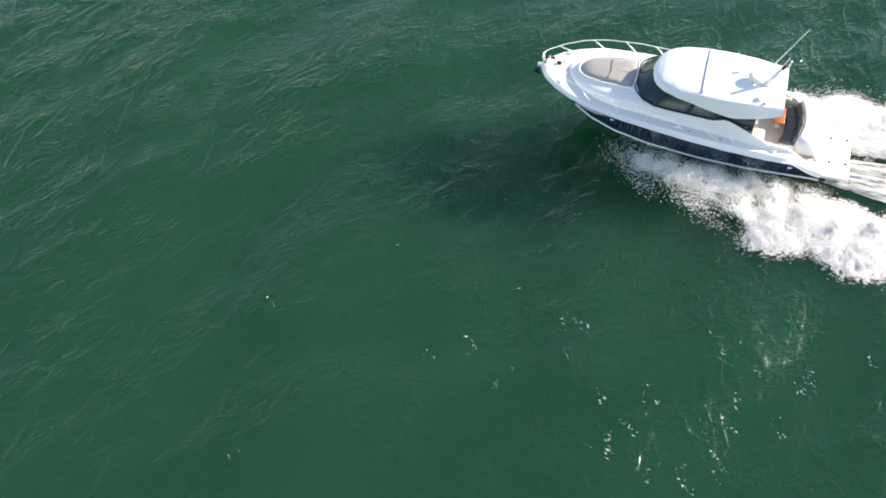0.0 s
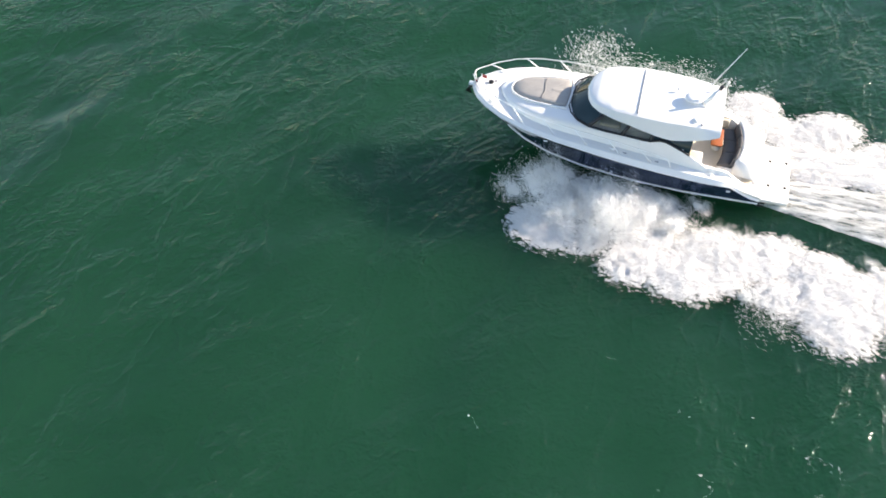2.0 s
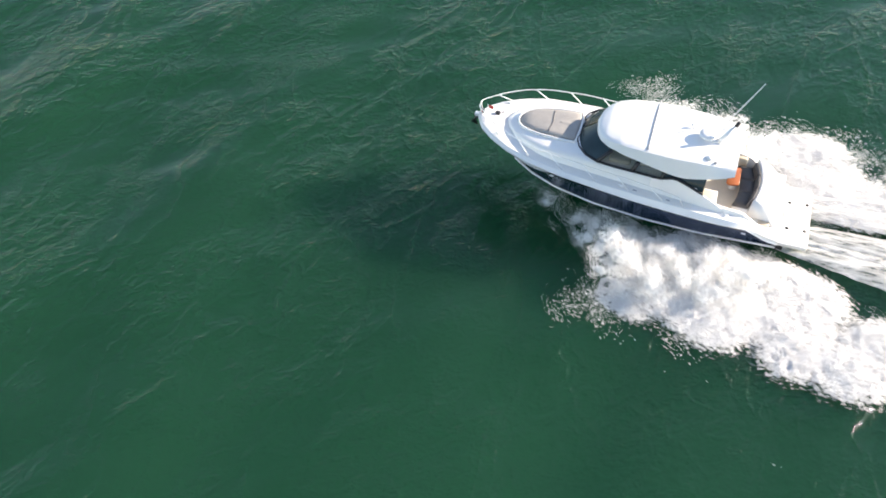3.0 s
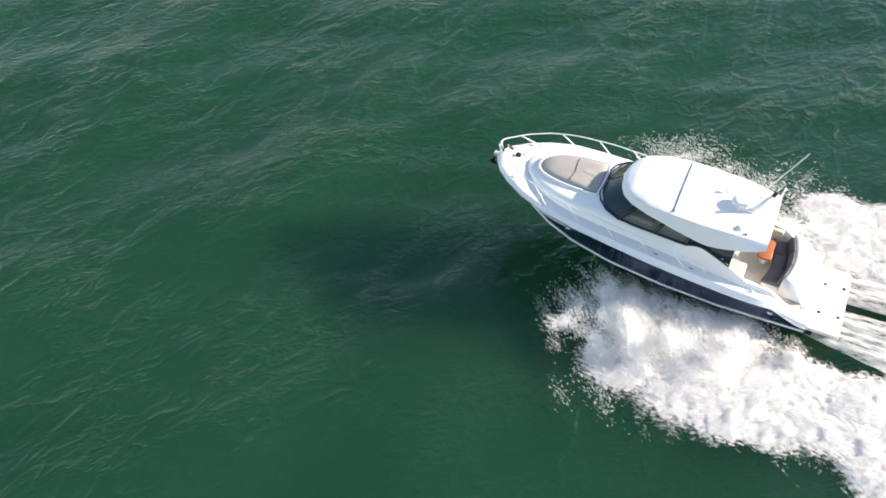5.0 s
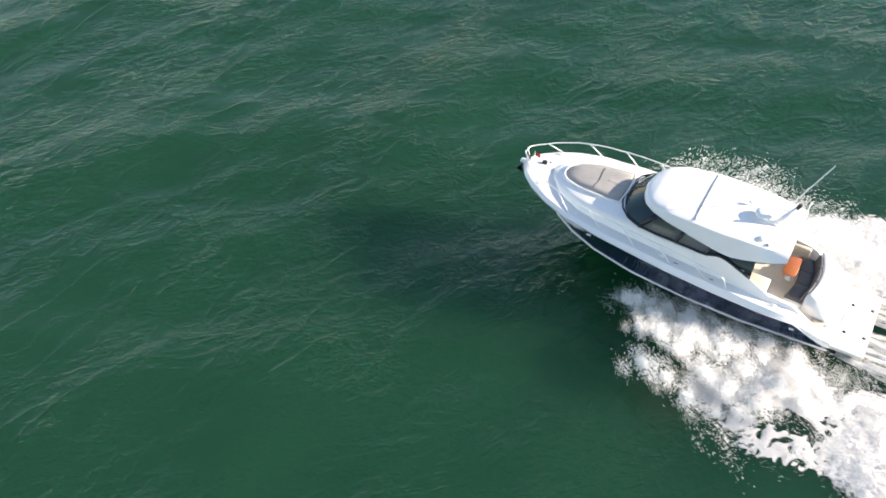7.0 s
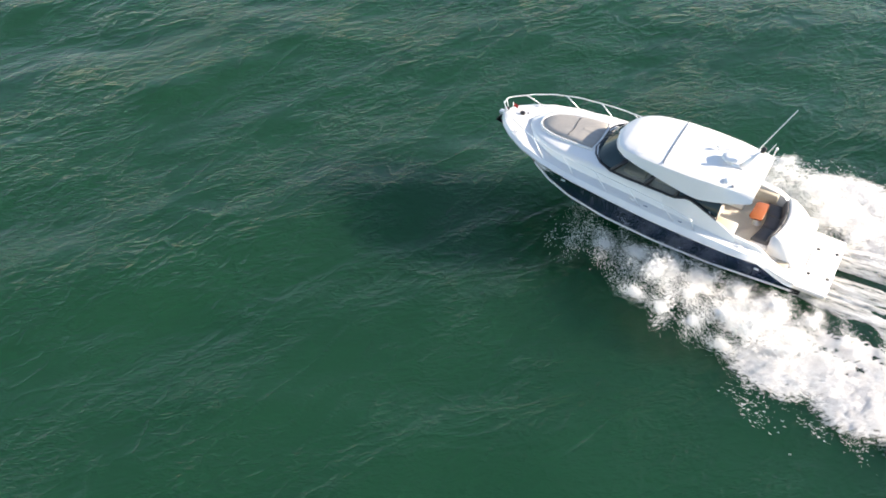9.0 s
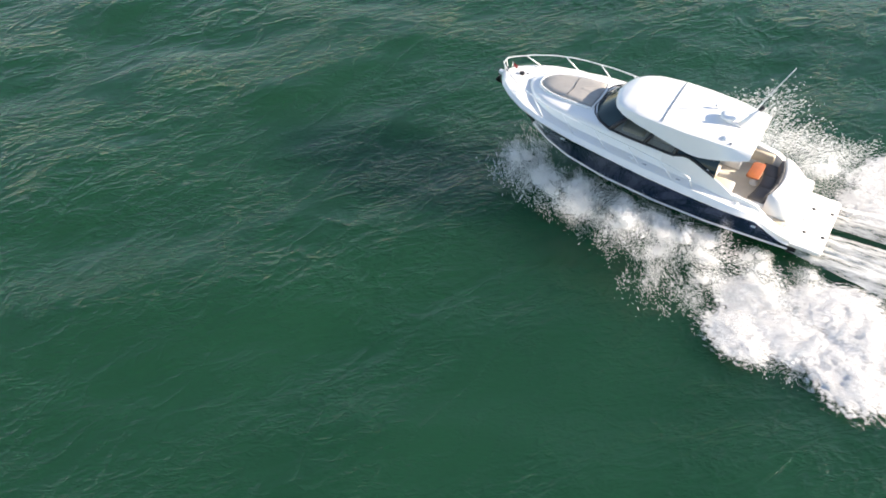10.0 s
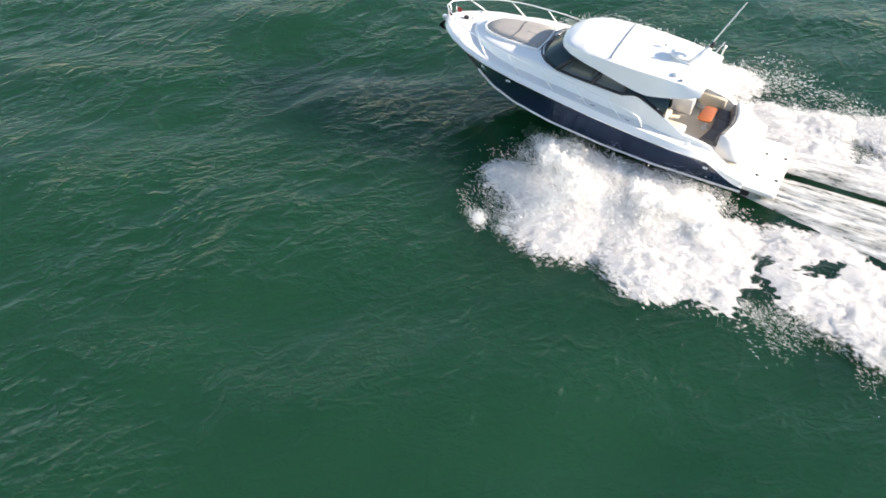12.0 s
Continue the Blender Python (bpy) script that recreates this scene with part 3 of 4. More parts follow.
def build_roof():
    rows = []
    for x in steps(3.25, 7.2, 20) + steps(7.35, 8.43, 18):
        w, c, f = interp(x, ROOF_Y), interp(x, ROOF_Z), interp(x, FASCIA_Z)
        k = w * interp(x, ((3.25, 0.85), (4.4, 0.88), (5.4, 0.92), (6.5, 0.94), (8.43, 0.95)))
        d = c - 0.09
        rows.append([(x, 0, c), (x, k * 0.5, c - 0.008), (x, k * 0.8, c - 0.025), (x, k * 0.94, c - 0.055), (x, k, d), (x, k + (w - k) * 0.3, d - (d - f) * 0.25),
                     (x, k + (w - k) * 0.75, d - (d - f) * 0.7), (x, w, f + 0.01), (x, w * 0.985, f - 0.015), (x, w * 0.93, f + 0.02), (x, w * 0.86, max(f + 0.05, c - 0.28)), (x, 0, c - 0.26)])
    roof = part("hardtop", sharp_bm(loft(rows, both=True, cap=True), 28), GEL, yacht, "rounded white hardtop roof")
    part("roof_seam", tube([(6.4, y, interp(6.4, ROOF_Z) - 0.05 * (abs(y) / 1.3) ** 3 + 0.004) for y in steps(-1.3, 1.3, 15)], 0.030, 6), GREY, roof, "grey sunroof joint")
    # radar mast and electronics
    part("mast", slab([(3.95, -0.16), (4.5, -0.14), (4.62, 0.03), (4.5, 0.2), (3.95, 0.22)], 3.42, 3.5, 0.03), GEL, roof, "white mast foot")
    prof = ((0.0, 3.72), (0.14, 3.715), (0.24, 3.69), (0.29, 3.64), (0.285, 3.59), (0.22, 3.56), (0.10, 3.55), (0.09, 3.47))
    rings = [[(4.5 + r * math.cos(a), 0.05 + r * math.sin(a), z) for a in steps(0, math.tau * 19 / 20, 20)] for r, z in prof]
    part("radar_dome", loft(rings, closed=True), WHITE_P, roof, "white radar dome")
    # raked arm with the all-round light
    arm = part("light_mast", tube([(4.05, 0.12, 3.46), (3.85, 0.0, 3.75), (3.6, -0.18, 4.06)], [0.11, 0.09, 0.07], 8), GEL, roof, "raked white light mast")
    part("navigation_light", tube([(3.62, -0.17, 4.03), (3.53, -0.22, 4.24)], 0.07, 8), TRIM, arm, "black-capped navigation light")
    part("horn", tube([(3.3, -1.02, 3.38), (3.28, -1.06, 3.66), (3.25, -1.08, 3.76)], [0.025, 0.025, 0.055], 7), STEEL, roof, "steel horn")
    part("gps_mushroom", tube([(4.25, 1.05, 3.38), (4.25, 1.05, 3.46), (4.25, 1.05, 3.50)], [0.1, 0.12, 0.05], 12), WHITE_P, roof, "white antenna mushroom")
    part("gps_mushroom", tube([(4.0, 1.18, 3.34), (4.0, 1.18, 3.42)], [0.05, 0.05], 10), GREY, roof)
    part("searchlight", tube([(5.0, -0.35, 3.45), (5.0, -0.35, 3.55), (5.1, -0.35, 3.58)], [0.03, 0.05, 0.06], 8), WHITE_P, roof)
    part("whip_antenna", tube([(3.86, -1.2, 3.3), (3.72, -1.17, 3.68), (3.02, -1.04, 5.48)], [0.035, 0.022, 0.014], 6), WHITE_P, roof, "long white whip antenna")
    part("whip_antenna", tube([(3.52, -1.15, 3.36), (3.34, -1.2, 3.82)], [0.02, 0.012], 6), WHITE_P, roof)


def rail_point(x, s):
    top = interp(x, ((4.9, 2.05), (5.6, 2.22), (7, 2.42), (9, 2.58), (11, 2.66), (12.92, 2.68)))
    y = max(interp(x, SHEER_Y) - 0.12, 0.0) if x < 12.6 else interp(x, ((12.6, 0.5), (12.85, 0.28), (12.95, 0.1)))
    return (x, s * y, top)


def build_rails():
    xs = steps(4.9, 11.5, 20) + steps(11.7, 12.9, 9)
    path = [rail_point(x, 1) for x in xs] + [rail_point(x, -1) for x in reversed(xs)]
    path = [(4.72, rail_point(4.9, 1)[1], deck_z(4.7) + 0.02)] + path + [(4.72, rail_point(4.9, -1)[1], deck_z(4.7) + 0.02)]
    rail = part("bow_rail", tube(path, 0.019, 7), STEEL, yacht, "polished steel bow rail")
    for s in (1, -1):
        for x in (11.85, 10.55, 9.25, 7.98, 6.7, 5.45):
            xt = x + 0.55
            b = (x, s * (interp(x, SHEER_Y) - 0.11), deck_z(x))
            part("stanchion", tube([b, rail_point(xt, s)], 0.02, 6), STEEL, rail)
    part("stanchion", tube([(12.8, 0.1, 2.18), (12.95, 0.1, 2.68)], 0.018, 6), STEEL, rail)
    part("stanchion", tube([(12.8, -0.1, 2.18), (12.95, -0.1, 2.68)], 0.018, 6), STEEL, rail)


def build_cockpit():
    part("cockpit_sole", slab([(1.9, -1.5), (4.7, -1.5), (4.7, 1.5), (1.9, 1.5)], 0.8, 0.9, 0.01), CREAM, yacht, "cream nonskid cockpit sole")
    # side decks and coamings beside the cockpit
    for s in (1, -1):
        rows = []
        for x in steps(1.12, 4.5, 20):
            sy, z = interp(x, SHEER_Y), deck_z(x)
            inner = interp(x, ((1.12, 1.3), (2.0, 1.42), (3.0, 1.5), (4.5, 1.55)))
            top = z + interp(x, ((1.12, 0.0), (2.0, 0.02), (2.6, 0.16), (3.4, 0.2), (4.5, 0.2)))
            rows.append([(x, s * (sy - 0.09), z + 0.008), (x, s * (inner + 0.14), z + 0.02), (x, s * (inner + 0.1), top), (x, s * inner, top), (x, s * (inner - 0.02), min(0.85, z - 0.05))])
        part("side_coaming", sharp_bm(loft(rows)), GEL, yacht, "white cockpit side coaming")
    # transom moulding with the curved settee
    rows = []
    for y in steps(-1.38, 0.92, 16):
        c = 0.05 + 0.20 * ((y + 0.2) / 1.1) ** 2
        rows.append([(1.12, y, 0.56), (1.2, y, 0.8), (1.45 + c * 0.3, y, 1.25), (1.65 + c * 0.7, y, 1.52), (1.86 + c, y, 1.70), (2.02 + c, y, 1.72), (2.08 + c, y, 1.68), (2.1 + c, y, 0.9)])
    part("transom_moulding", loft(rows, cap=True), GEL, yacht, "smooth white transom moulding behind the seat")
    part("transom_wing", box(1.14, 2.0, -1.6, -1.36, 0.5, 1.05, 0.08), GEL, yacht)
    settee = new("settee")
    settee.parent = yacht
    for i in range(3):
        y0, y1 = -1.22 + i * 0.69, -1.22 + i * 0.69 + 0.67
        back, seat = [], []
        for y in steps(y0, y1, 7):
            c = 0.12 + 0.20 * ((y + 0.2) / 1.1) ** 2
            edge = 0.02 if y in (y0, y1) else 0
            back.append([(2.06 + c, y, 1.3), (2.03 + c, y, 1.68 - edge), (2.07 + c, y, 1.71 - edge), (2.14 + c - edge, y, 1.66), (2.2 + c - edge, y, 1.34)])
            seat.append([(2.1 + c, y, 1.16), (2.1 + c, y, 1.34), (2.35 + c, y, 1.36 - edge), (2.62 + c, y, 1.35 - edge), (2.68 + c, y, 1.28), (2.68 + c, y, 1.16)])
        part("back_cushion", loft(back, cap=True), SEAT, settee, "dark grey vinyl back cushion")
        part("seat_cushion", loft(seat, cap=True), SEAT, settee, "dark grey vinyl seat cushion")
    rows = []
    for y in steps(-1.25, 0.88, 10):
        c = 0.12 + 0.20 * ((y + 0.2) / 1.1) ** 2
        rows.append([(2.0 + c, y, 0.9), (2.0 + c, y, 1.17), (2.64 + c, y, 1.17), (2.6 + c, y, 0.9)])
    part("seat_base", loft(rows, cap=True), GEL, settee)
    rail = [(2.03 + 0.20 * ((y + 0.2) / 1.1) ** 2, y, 1.82) for y in steps(-1.2, 0.86, 12)]
    part("grab_rail", tube(rail, 0.018, 6), STEEL, settee, "curved steel grab rail")
    # table
    table = new("cockpit_table")
    table.parent = yacht
    part("tabletop", slab([(2.86, -0.86), (2.94, -0.93), (3.22, -0.88), (3.3, -0.8), (3.34, 0.0), (3.26, 0.08), (2.94, 0.05), (2.87, -0.03)], 1.44, 1.5, 0.02), TEAK, table, "glossy orange teak tabletop")
    part("pedestal", tube([(3.05, -0.42, 0.9), (3.05, -0.42, 0.96), (3.05, -0.42, 1.0), (3.05, -0.42, 1.44)], [0.16, 0.15, 0.05, 0.05], 10), STEEL, table)
    # forward cockpit seat and steps
    part("side_seat", box(3.55, 4.45, 0.35, 1.48, 0.9, 1.3, 0.05), GEL, yacht, "white moulded cockpit seat base")
    part("side_seat_cushion", box(3.6, 4.4, 0.5, 1.45, 1.3, 1.4, 0.04), BEIGE, yacht, "beige seat cushion")
    part("galley_unit", box(3.7, 4.45, -1.48, -0.8, 0.9, 1.55, 0.05), GEL, yacht, "white cockpit cabinet")
    part("galley_top", box(3.76, 4.4, -1.42, -0.86, 1.552, 1.58, 0.01), BEIGE, yacht)
    part("side_shelf", box(2.7, 3.7, -1.5, -1.3, 1.2, 1.62, 0.05), BEIGE, yacht, "beige padded locker along the cockpit side")
    part("door_jamb", box(4.5, 4.62, 1.02, 1.16, 0.9, 2.6, 0.01), GEL, yacht)
    part("saloon_door", box(4.5, 4.6, 0.66, 0.98, 0.9, 2.55, 0.02), WOODD, yacht, "dark wooden saloon door")
    part("bulkhead", box(4.62, 4.7, -1.3, 1.3, 0.85, 3.0, 0.01), GLASS, yacht, "dark glass saloon bulkhead")
    part("door_post", box(4.54, 4.62, 0.5, 0.62, 0.9, 2.9, 0.01), WOODD, yacht, "dark wood door post")
    part("saloon_step", box(4.3, 4.6, -0.6, 0.35, 0.9, 1.08, 0.02), CREAM, yacht)
    # steps from the cockpit down to the platform, port side
    for i, (x0, x1, z) in enumerate(((1.14, 1.5, 0.74), (1.5, 1.95, 0.9))):
        part("step", box(x0, x1, 0.93, 1.36, 0.4, z, 0.03), BEIGE if i else GEL, yacht)
    # swim platform
    pts = []
    for cx, cy, a0 in ((0.12, -1.4, 180), (1.2, -1.52, 270), (1.2, 1.52, 0), (0.12, 1.4, 90)):
        r = 0.12 if cx < 1 else 0.01
        for k in range(5):
            a = radians(a0 + 90 * k / 4)
            pts.append((cx + r * math.cos(a), cy + r * math.sin(a)))
    platform = part("swim_platform", slab(pts, 0.42, 0.56, 0.03), DECK, yacht, "white nonskid swim platform")
    for x, y in ((0.8, -0.66), (0.8, 0.7), (0.16, -0.72), (0.16, 0.66)):
        part("socket", slab([(x + 0.07 * math.cos(a), y + 0.07 * math.sin(a)) for a in steps(0, 5.8, 10)], 0.56, 0.568, 0), TRIM, platform, "dark round deck socket")
    for x in (0.98, 0.62, 0.3):
        part("slot", box(x - 0.015, x + 0.015, -0.33, 0.36, 0.556, 0.566, 0.004), SLATE if x > 0.9 else GREY, platform, "thin grey hatch joint")


build_hull()
build_deck()
build_house()
build_saloon()
build_roof()
build_rails()
build_cockpit()

# ---- spray, foam and wash ----
def boat_pose(t):
    """The yacht's place and heading between its rows, run on before and after the clip."""
    ts = [r[0] for r in BOAT_ROWS]
    a, b = (0, 1) if t < 0 else (len(ts) - 2, len(ts) - 1) if t > ts[-1] else (0, 0)
    if b:
        f = (t - ts[a]) / (ts[b] - ts[a])
        if t < 0:
            b = 4
            f = t / ts[b]
        ra, rb = BOAT_ROWS[a], BOAT_ROWS[b]
        return ra[1] + (rb[1] - ra[1]) * f, ra[2] + (rb[2] - ra[2]) * f, radians(ra[6] if t < 0 else rb[6])
    return tuple(float(np.interp(t, ts, [r[k] for r in BOAT_ROWS])) for k in (1, 2)) + (radians(float(np.interp(t, ts, [r[6] for r in BOAT_ROWS]))),)


def shreds(rnd, count, centres, size, long):
    """Small torn drops as thin triangles, drawn out along x, the way that they fly."""
    u = rnd.randn(count, 3) * (long, 0.6, 0.5)
    u /= np.linalg.norm(u, axis=1)[:, None]
    v = np.cross(u, rnd.randn(count, 3))
    v /= np.linalg.norm(v, axis=1)[:, None]
    k = size[:, None]
    return np.stack([centres + u * k * 2.2, centres - u * k + v * k * 0.8, centres - u * k - v * k * 0.8], 1).reshape(-1, 3)


def patch_mesh(name, verts, faces, place, mat):
    """A patch with each point's place on it, from the middle to the edge, as its map."""
    me = bpy.data.meshes.new(name)
    me.from_pydata(verts, [], faces)
    uv = me.uv_layers.new(name="place")
    loops = np.zeros(len(me.loops), dtype=np.int32)
    me.loops.foreach_get("vertex_index", loops)
    uv.data.foreach_set("uv", np.array(place)[loops].ravel())
    me.polygons.foreach_set("use_smooth", [True] * len(me.polygons))
    me.materials.append(mat)
    return me


def billow_mesh(seed):
    """A rolling puff: a knobbly core of white water in a cloud of torn drops."""
    rnd = np.random.RandomState(seed)
    bm = bmesh.new()
    bmesh.ops.create_icosphere(bm, subdivisions=2, radius=1.0)
    off = Vector((seed * 5.1, seed * 2.3, seed * 1.7))
    for v in bm.verts:
        d = v.co.normalized()
        knob = 1 - abs(noise.noise(d * 1.9 + off)) * 1.6
        r = 0.10 + 0.10 * knob + 0.04 * noise.noise(d * 5.5 + off)
        v.co = Vector((d.x * 1.2, d.y * 0.95, d.z * 0.55)) * r
    skin = np.array([v.co[:] for v in bm.verts])
    faces = [[v.index for v in f.verts] for f in bm.faces]
    bm.free()
    n = 2150
    lobes = rnd.randn(8, 3) * (0.36, 0.31, 0.12)
    near = np.arange(n) < n // 3
    c = np.where(near[:, None], skin[rnd.randint(0, len(skin), n)] * (1.0 + np.abs(rnd.randn(n, 1)) * 0.12) + rnd.randn(n, 3) * 0.02,
                 lobes[rnd.randint(0, 8, n)] + rnd.randn(n, 3) * (0.20, 0.15, 0.10))
    far = np.linalg.norm(c / (1.2, 1.0, 0.6), axis=1)
    size = (0.010 + 0.018 * rnd.rand(n) ** 2) * np.clip(1.45 - 0.85 * far, 0.4, 1.25)
    verts = np.concatenate([skin, shreds(rnd, n, c, size, 1.4)])
    m = len(skin)
    me = bpy.data.meshes.new("spray_billow")
    me.from_pydata(verts.tolist(), [], faces + (np.arange(n * 3).reshape(-1, 3) + m).tolist())
    me.polygons.foreach_set("use_smooth", [True] * len(me.polygons))
    me.materials.append(SPRAY)
    return me


def mist_mesh(seed, count=2300):
    """A veil of fine drops in strands that trail along x."""
    rnd = np.random.RandomState(seed)
    strands = rnd.randn(22, 3) * (0.36, 0.40, 0.18)
    c = strands[rnd.randint(0, 22, count)] + rnd.randn(count, 3) * (0.34, 0.11, 0.09)
    size = 0.0070 + 0.0115 * rnd.rand(count) ** 2
    me = bpy.data.meshes.new("spray_mist")
    me.from_pydata(shreds(rnd, count, c, size, 2.0).tolist(), [], np.arange(count * 3).reshape(-1, 3).tolist())
    me.materials.append(SPRAY)
    return me


def raft_mesh(seed):
    """A lumpy patch of foam lying on the water."""
    off = Vector((seed * 7.3, seed * 3.1, 0))
    verts, faces, place = [], [], []
    nx, ny = 26, 20
    for x in steps(-1.7, 1.7, nx):
        for y in steps(-1.3, 1.3, ny):
            p = Vector((x, y, 0))
            knob = 1 - abs(noise.noise(p * 2.9 + off)) * 2
            fine = 1 - abs(noise.noise(p * 6.2 + off)) * 2
            fall = max(0.0, 1 - math.hypot(x / 1.7, y / 1.3))
            verts.append((x, y, -0.06 + fall ** 0.5 * (0.14 + 0.12 * knob + 0.07 * fine)))
            place.append((x / 1.7, y / 1.3))
    for i in range(nx - 1):
        for j in range(ny - 1):
            k = i * ny + j
            faces.append((k, k + ny, k + ny + 1, k + 1))
    return patch_mesh("foam_raft", verts, faces, place, FOAM)


# the spray at each chine, every 0.4 s from 2.4 s before the start: how far ahead it
# rises along the hull (m), how fast it is thrown out (m/s), how much of the yacht's speed it takes along
ENTRY = {
    1: (8.94, 8.93, 8.91, 8.66, 8.53, 9.02, 8.93, 11.63, 12.4, 11.17, 10.1, 8.9, 8.4, 8.9, 11.01, 10.08, 10.17, 8.98, 7.8, 7.5, 7.5, 7.7, 8.09, 8.06, 7.74, 7.59, 7.6, 7.8, 8.6, 9.6, 10.8, 12.2, 12.4, 11.3, 9.6, 8.7, 8.4),
    -1: (8.08, 8.09, 8.15, 8.36, 8.52, 8.86, 9.28, 9.44, 10.31, 9.84, 9.43, 9.02, 8.65, 8.18, 7.8, 7.37, 9.3, 8.7, 8.74, 8.69, 8.66, 8.5, 8.33, 8.2, 7.2, 6.4, 6.2, 6.2, 6.4, 7.4, 9.6, 11.0, 10.6, 10.51, 10.13, 9.88, 9.79),
}
THROW = {
    1: (4.42, 3.82, 3.87, 4.46, 4.62, 4.47, 5.85, 5.34, 5.22, 5.34, 5.55, 5.9, 6.55, 5.88, 6.24, 6.89, 6.06, 5.74, 5.68, 5.78, 6.17, 6.78, 6.75, 5.9, 5.22, 5.08, 6.0, 6.9, 6.8, 5.4, 7.3, 8.5, 7.4, 6.38, 5.84, 5.53, 5.41),
    -1: (5.6, 5.4, 5.2, 4.8, 4.6, 4.5, 4.6, 6.6, 6.5, 6.16, 6.04, 6.08, 6.3, 6.6, 6.8, 7.1, 6.8, 6.4, 6.15, 6.22, 6.57, 6.8, 7.0, 6.6, 5.9, 5.8, 5.6, 5.8, 6.2, 6.8, 7.2, 7.6, 7.8, 7.7, 6.82, 6.36, 6.15),
}
PUSH = {
    1: (0.65, 0.6, 0.6, 0.58, 0.55, 0.61, 0.59, 0.99, 1.33, 1.13, 1.0, 0.92, 0.91, 0.67, 0.83, 1.05, 1.13, 1.0, 0.9, 0.83, 0.81, 0.84, 0.8, 0.7, 0.58, 0.55, 0.52, 0.5, 0.55, 0.72, 1.1, 1.5, 1.45, 1.05, 0.8, 0.75, 0.75),
    -1: (0.66, 0.64, 0.62, 0.6, 0.58, 0.58, 0.6, 0.95, 1.14, 1.02, 0.92, 0.85, 0.8, 0.78, 0.77, 0.8, 1.14, 0.88, 0.85, 0.83, 0.83, 0.83, 0.86, 0.95, 0.85, 0.8, 0.75, 0.72, 0.75, 0.85, 1.2, 1.5, 1.5, 1.42, 1.22, 1.09, 1.03),
}
SPEED = 5.9
SPRAY_MOVES = []


def course(table, side, t):
    return float(np.interp(t, [-2.4 + 0.4 * k for k in range(len(table[side]))], table[side]))


def flight(t0, side, x0, out, high, push):
    """The way of a puff thrown up at t0: a function of the time since, and how long it flies."""
    bx, by, h = boat_pose(t0)
    fwd, port = Vector((math.cos(h), math.sin(h), 0)), Vector((-math.sin(h), math.cos(h), 0)) * side
    start = Vector((bx, by, 0)) + fwd * x0 + port * (interp(x0, CHINE_Y) + 0.1)
    land = 1.25

    def at(tau):
        s = max(tau, 0)
        e = s if s < land else land + 0.3 * (1 - math.exp(-(s - land) / 0.3))
        p = start + fwd * SPEED * 1.1 * push * (1 - math.exp(-e / 1.1)) + port * out * 0.9 * (1 - math.exp(-e / 0.9))
        k = min(s / land, 1)
        z = high * 4 * k * (1 - k) if k < 1 else -min((s - land) * 0.1, 0.2)
        return p, z
    return at, land


def spray_rows(at, land, t0, turn, spin, low):
    """Out of the water beside the chine, over in an arc, and down again."""
    def row(tau):
        p, z = at(tau)
        sink = low * max(0.0, 1 - tau / 0.22)
        return pose(p.x, p.y, z - sink, 0, 0, turn + spin * min(max(tau, 0), land))

    p, _ = at(0)
    deep = pose(p.x, p.y, -2.4, 0, 0, turn)
    rows = [(0.0, row(-t0) if t0 <= 0 else deep)]
    if t0 > 0.15:
        rows.append((t0 - 0.07, deep))
    for tau in (0.0, 0.12, 0.25, 0.45, 0.65, 0.9, land, land + 0.3, land + 1.0, land + 2.0):
        if 0.03 < t0 + tau < D_CLIP - 0.03:
            rows.append((t0 + tau, row(tau)))
    rows.append((D_CLIP, row(D_CLIP - t0)))
    keep = []
    for r in rows:
        if not keep or frame(r[0]) > frame(keep[-1][0]):
            keep.append(r)
    return keep


def raft_rows(at, land, t0, turn, height):
    """A raft stays where the spray fell: it wells up under it and lies still."""
    p, _ = at(land)
    low, up = pose(p.x, p.y, -0.7, 0, 0, turn), pose(p.x, p.y, height, 0, 0, turn)
    a, b = t0 + land * 0.75, t0 + land + 0.2
    if b <= 0.1:
        return [(0.0, up), (D_CLIP, up)]
    if a >= D_CLIP - 0.1:
        return [(0.0, low), (D_CLIP, low)]
    rows = [(0.0, low)] if a > 0.1 else []
    rows += [(max(a, 0.0), low), (min(b, D_CLIP), up)]
    return rows + ([(D_CLIP, up)] if b < D_CLIP - 0.1 else [])


def launches(side, count):
    """Times at which puffs leave the hull, closer together while the bow throws them far."""
    ts = np.arange(-2.4, D_CLIP + 0.01, 0.05)
    rate = np.array([0.8 + 0.45 * (course(THROW, side, t) / 6.0) * course(PUSH, side, t) ** 1.5 for t in ts])
    total = np.cumsum(rate)
    return [float(v) for v in np.interp(np.linspace(total[0], total[-1], count), total, ts)]


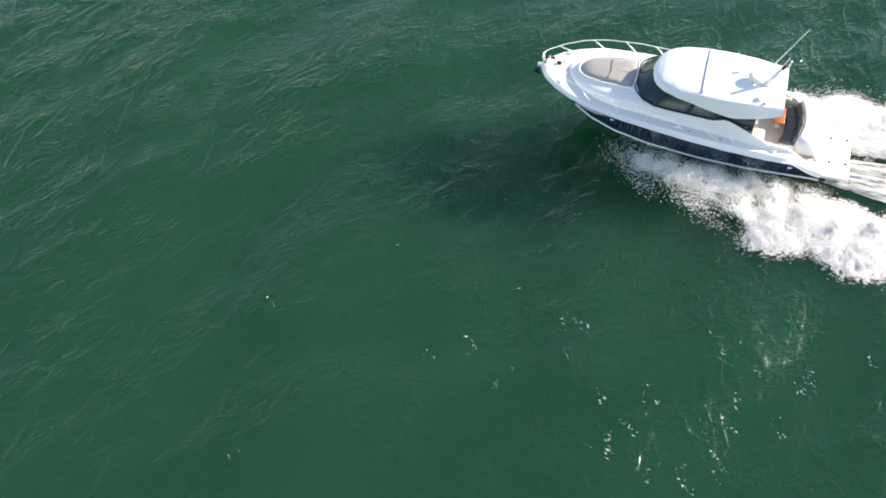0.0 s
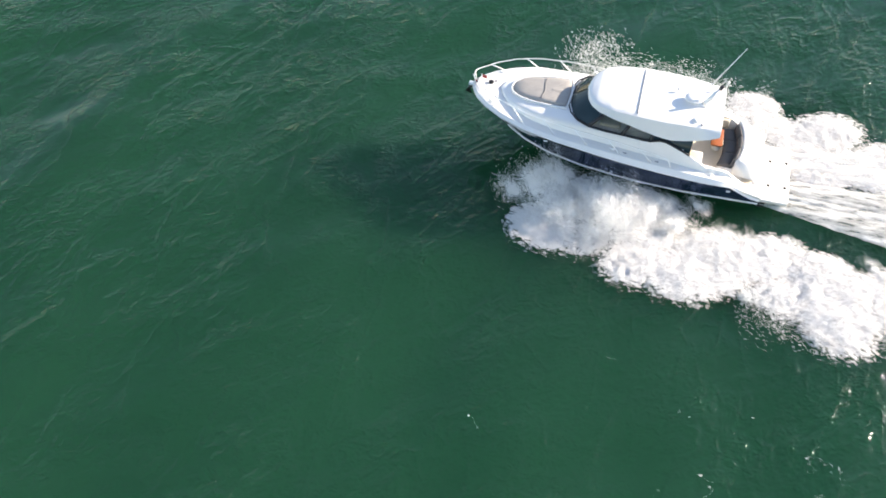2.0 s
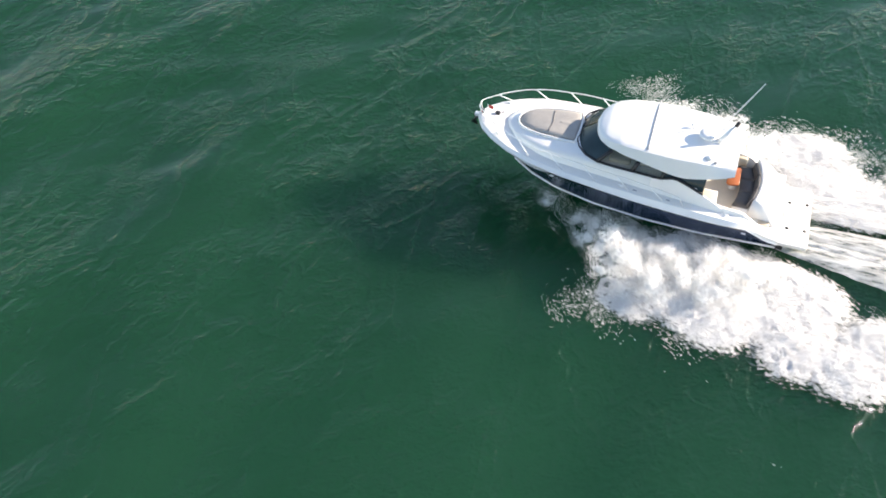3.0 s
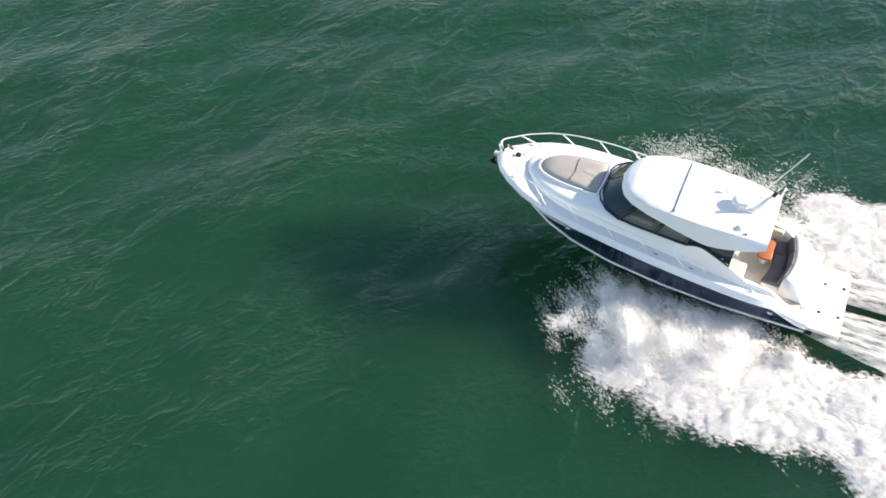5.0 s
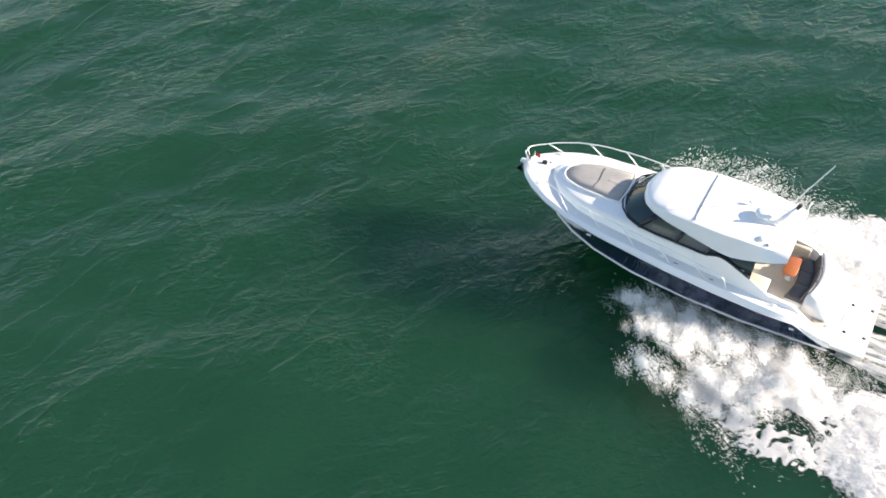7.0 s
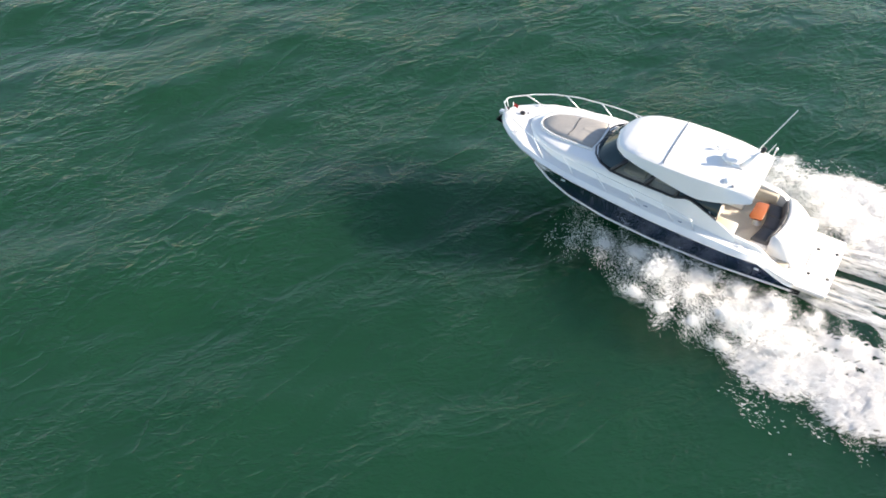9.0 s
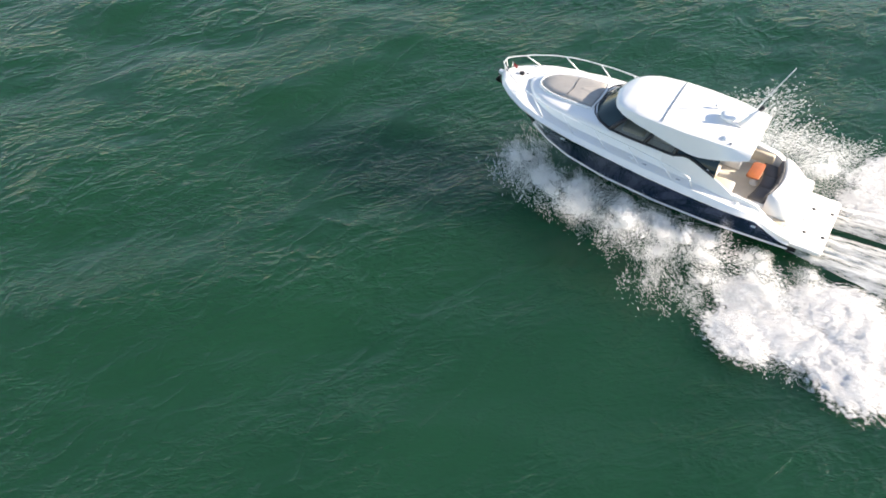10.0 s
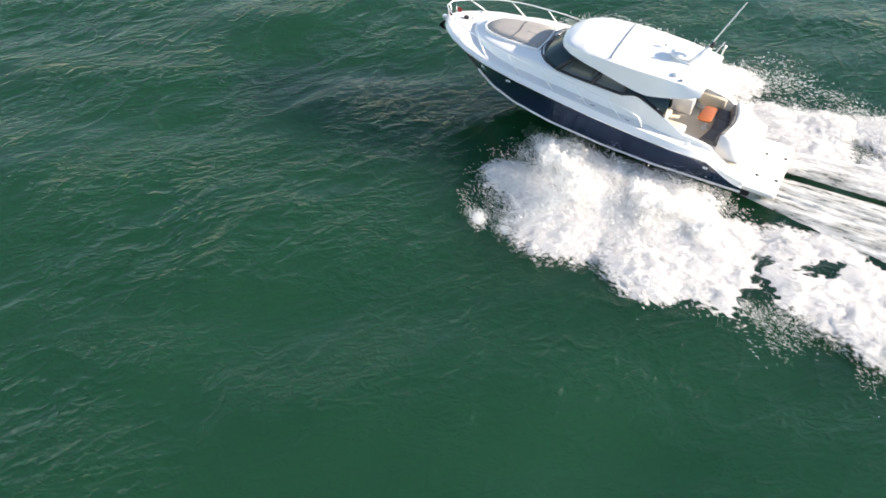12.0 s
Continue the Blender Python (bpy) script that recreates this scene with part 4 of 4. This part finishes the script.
def build_spray():
    billows = [billow_mesh(10 + k) for k in range(8)]
    mists = [mist_mesh(30 + k) for k in range(6)]
    rafts = [raft_mesh(60 + k) for k in range(6)]
    rnd = random.Random(8)
    for side, count, name, label in ((1, 760, "port_spray", "white spray thrown out from the port chine"), (-1, 500, "starboard_spray", "white spray thrown out from the starboard chine")):
        root = tagged(new(name), label, "spray", kind="stuff")
        for i, t0 in enumerate(launches(side, count)):
            e, out, push = course(ENTRY, side, t0), course(THROW, side, t0), course(PUSH, side, t0)
            q = ((i * 0.7549) % 1.0) ** (1.05 if push < 1.1 else 0.6)
            if push > 0.85 and rnd.random() < 0.42:
                push *= rnd.uniform(0.4, 0.95)
            back = ((i * 0.618) % 1.0) ** 1.35 * min(5.5, e - 2.6)
            x0 = e - back
            out *= (0.08 + 0.94 * q) * max(0.35, 1 - 0.09 * back)
            high = (0.25 + out * rnd.uniform(0.07, 0.2)) * (1.0 if side > 0 else rnd.uniform(1.0, 1.6))
            misty = i % 4 == 0 or (q > 0.8 and i % 2 == 0) or (push > 1.1 and i % 5 < 2) or (side < 0 and i % 3 == 1)
            ob = new("spray_mist" if misty else "spray_billow", rnd.choice(mists if misty else billows))
            ob.parent = root
            k = rnd.uniform(0.7, 1.15) * (0.62 + 0.45 * q)
            k *= 1.0 if side > 0 else 1.15
            if misty:
                k *= 1.25
            ob.scale = (k, k, k * rnd.uniform(0.8, 1.1))
            at, land = flight(t0, side, x0, out, high, push * (0.8 + 0.2 * q) * rnd.uniform(0.94, 1.0))
            # strands lie along the way they are thrown, out and aft of the hull
            turn = math.degrees(boat_pose(t0)[2]) + side * rnd.gauss(135, 20)
            SPRAY_MOVES.append((ob, spray_rows(at, land, t0, turn, rnd.uniform(-20, 20), 0.5 * k)))
        n = 270 if side > 0 else 150
        for i, t0 in enumerate(launches(side, n)):
            e, out, push = course(ENTRY, side, t0), course(THROW, side, t0), course(PUSH, side, t0)
            q = (i * 0.7549) % 1.0
            if push > 0.85 and rnd.random() < 0.65:
                push *= rnd.uniform(0.3, 0.95)
            x0 = e - ((i * 0.618) % 1.0) * min(3.0, e - 4.0)
            ob = new("foam_raft", rnd.choice(rafts))
            ob.parent = root
            k = rnd.uniform(0.8, 1.15)
            ob.scale = (k, k, k)
            at, land = flight(t0, side, x0, out * (0.18 + 0.76 * q), 0, push * (0.72 + 0.28 * q))
            SPRAY_MOVES.append((ob, raft_rows(at, land, t0, rnd.uniform(-40, 40) + math.degrees(boat_pose(t0)[2]), rnd.uniform(0.0, 0.09))))


def build_wash():
    """Streaks of propeller wash that trail behind the platform."""
    wash = tagged(new("propeller_wash"), "streaky pale propeller wash trailing behind the platform", "wake", kind="stuff")
    for y0, y1, w0, w1 in ((1.15, 1.75, 0.25, 0.8), (0.25, 0.45, 0.35, 0.7), (-0.85, -1.2, 0.35, 0.7), (0.7, 1.1, 0.15, 0.3), (-1.35, -2.0, 0.2, 0.5)):
        rows = []
        for x in steps(1.3, -9, 40):
            f = (1.3 - x) / 10.3
            y, w = y0 + (y1 - y0) * f * 2, w0 + (w1 - w0) * f * 2
            rows.append([(x, y + w * g, 0.16 + 0.10 * (1 - g * g) + 0.04 * noise.noise((x * 2.5, y * 3 + g * 2, 0))) for g in (-1, -0.6, -0.2, 0.2, 0.6, 1)])
        part("streak", loft(rows), WASH, wash)
    return wash


def build_glints():
    """Sun glints on the wave crests, added as loose strings of small white flecks."""
    rnd = random.Random(21)
    verts, faces = [], []
    for k in range(34):
        near = rnd.random() < 0.6
        cx, cy = (rnd.gauss(8.5, 3.2), rnd.gauss(18.5, 2.2)) if near else (rnd.uniform(-8, 12), rnd.uniform(16, 28))
        a, run = radians(rnd.gauss(100, 16)), rnd.uniform(0.15, 0.75) * (1.0 if near else 0.6)
        bend = rnd.uniform(-0.5, 0.5)
        for m in range(int(run * (34 if near else 20))):
            f = rnd.uniform(-1, 1)
            x = cx + math.cos(a) * f * run + rnd.gauss(0, 0.07) + bend * f * f
            y = cy + math.sin(a) * f * run + rnd.gauss(0, 0.07)
            z = float(wave_height(np.array([x]), np.array([y]))[0]) - 0.02
            r, w, turn = 0.007 + 0.026 * rnd.random() ** 4, rnd.uniform(0.4, 1.0), rnd.random() * 6.28
            n = len(verts)
            for c in range(6):
                u, v = r * 1.6 * math.cos(c * math.tau / 6), r * w * math.sin(c * math.tau / 6)
                verts.append((x + u * math.cos(turn) - v * math.sin(turn), y + u * math.sin(turn) + v * math.cos(turn), z))
            verts.append((x, y, z + r * 0.5))
            faces += [(n + c, n + (c + 1) % 6, n + 6) for c in range(6)]
    me = bpy.data.meshes.new("glint_flecks")
    me.from_pydata(verts, [], faces)
    # the spray's white gives these stand-in glints their brightness
    me.materials.append(SPRAY)
    return tagged(new("glint_flecks", me), "loose strings of white flecks standing in for sun glints on green water", "foam", kind="stuff")


build_spray()
build_glints()
wash = build_wash()


def motions():
    walk(yacht, rows_of(BOAT_ROWS))
    walk(wash, [(r[0], pose(r[1], r[2], 0, 0, 0, r[6])) for r in BOAT_ROWS])
    for ob, rows in SPRAY_MOVES:
        walk(ob, rows)


motions()
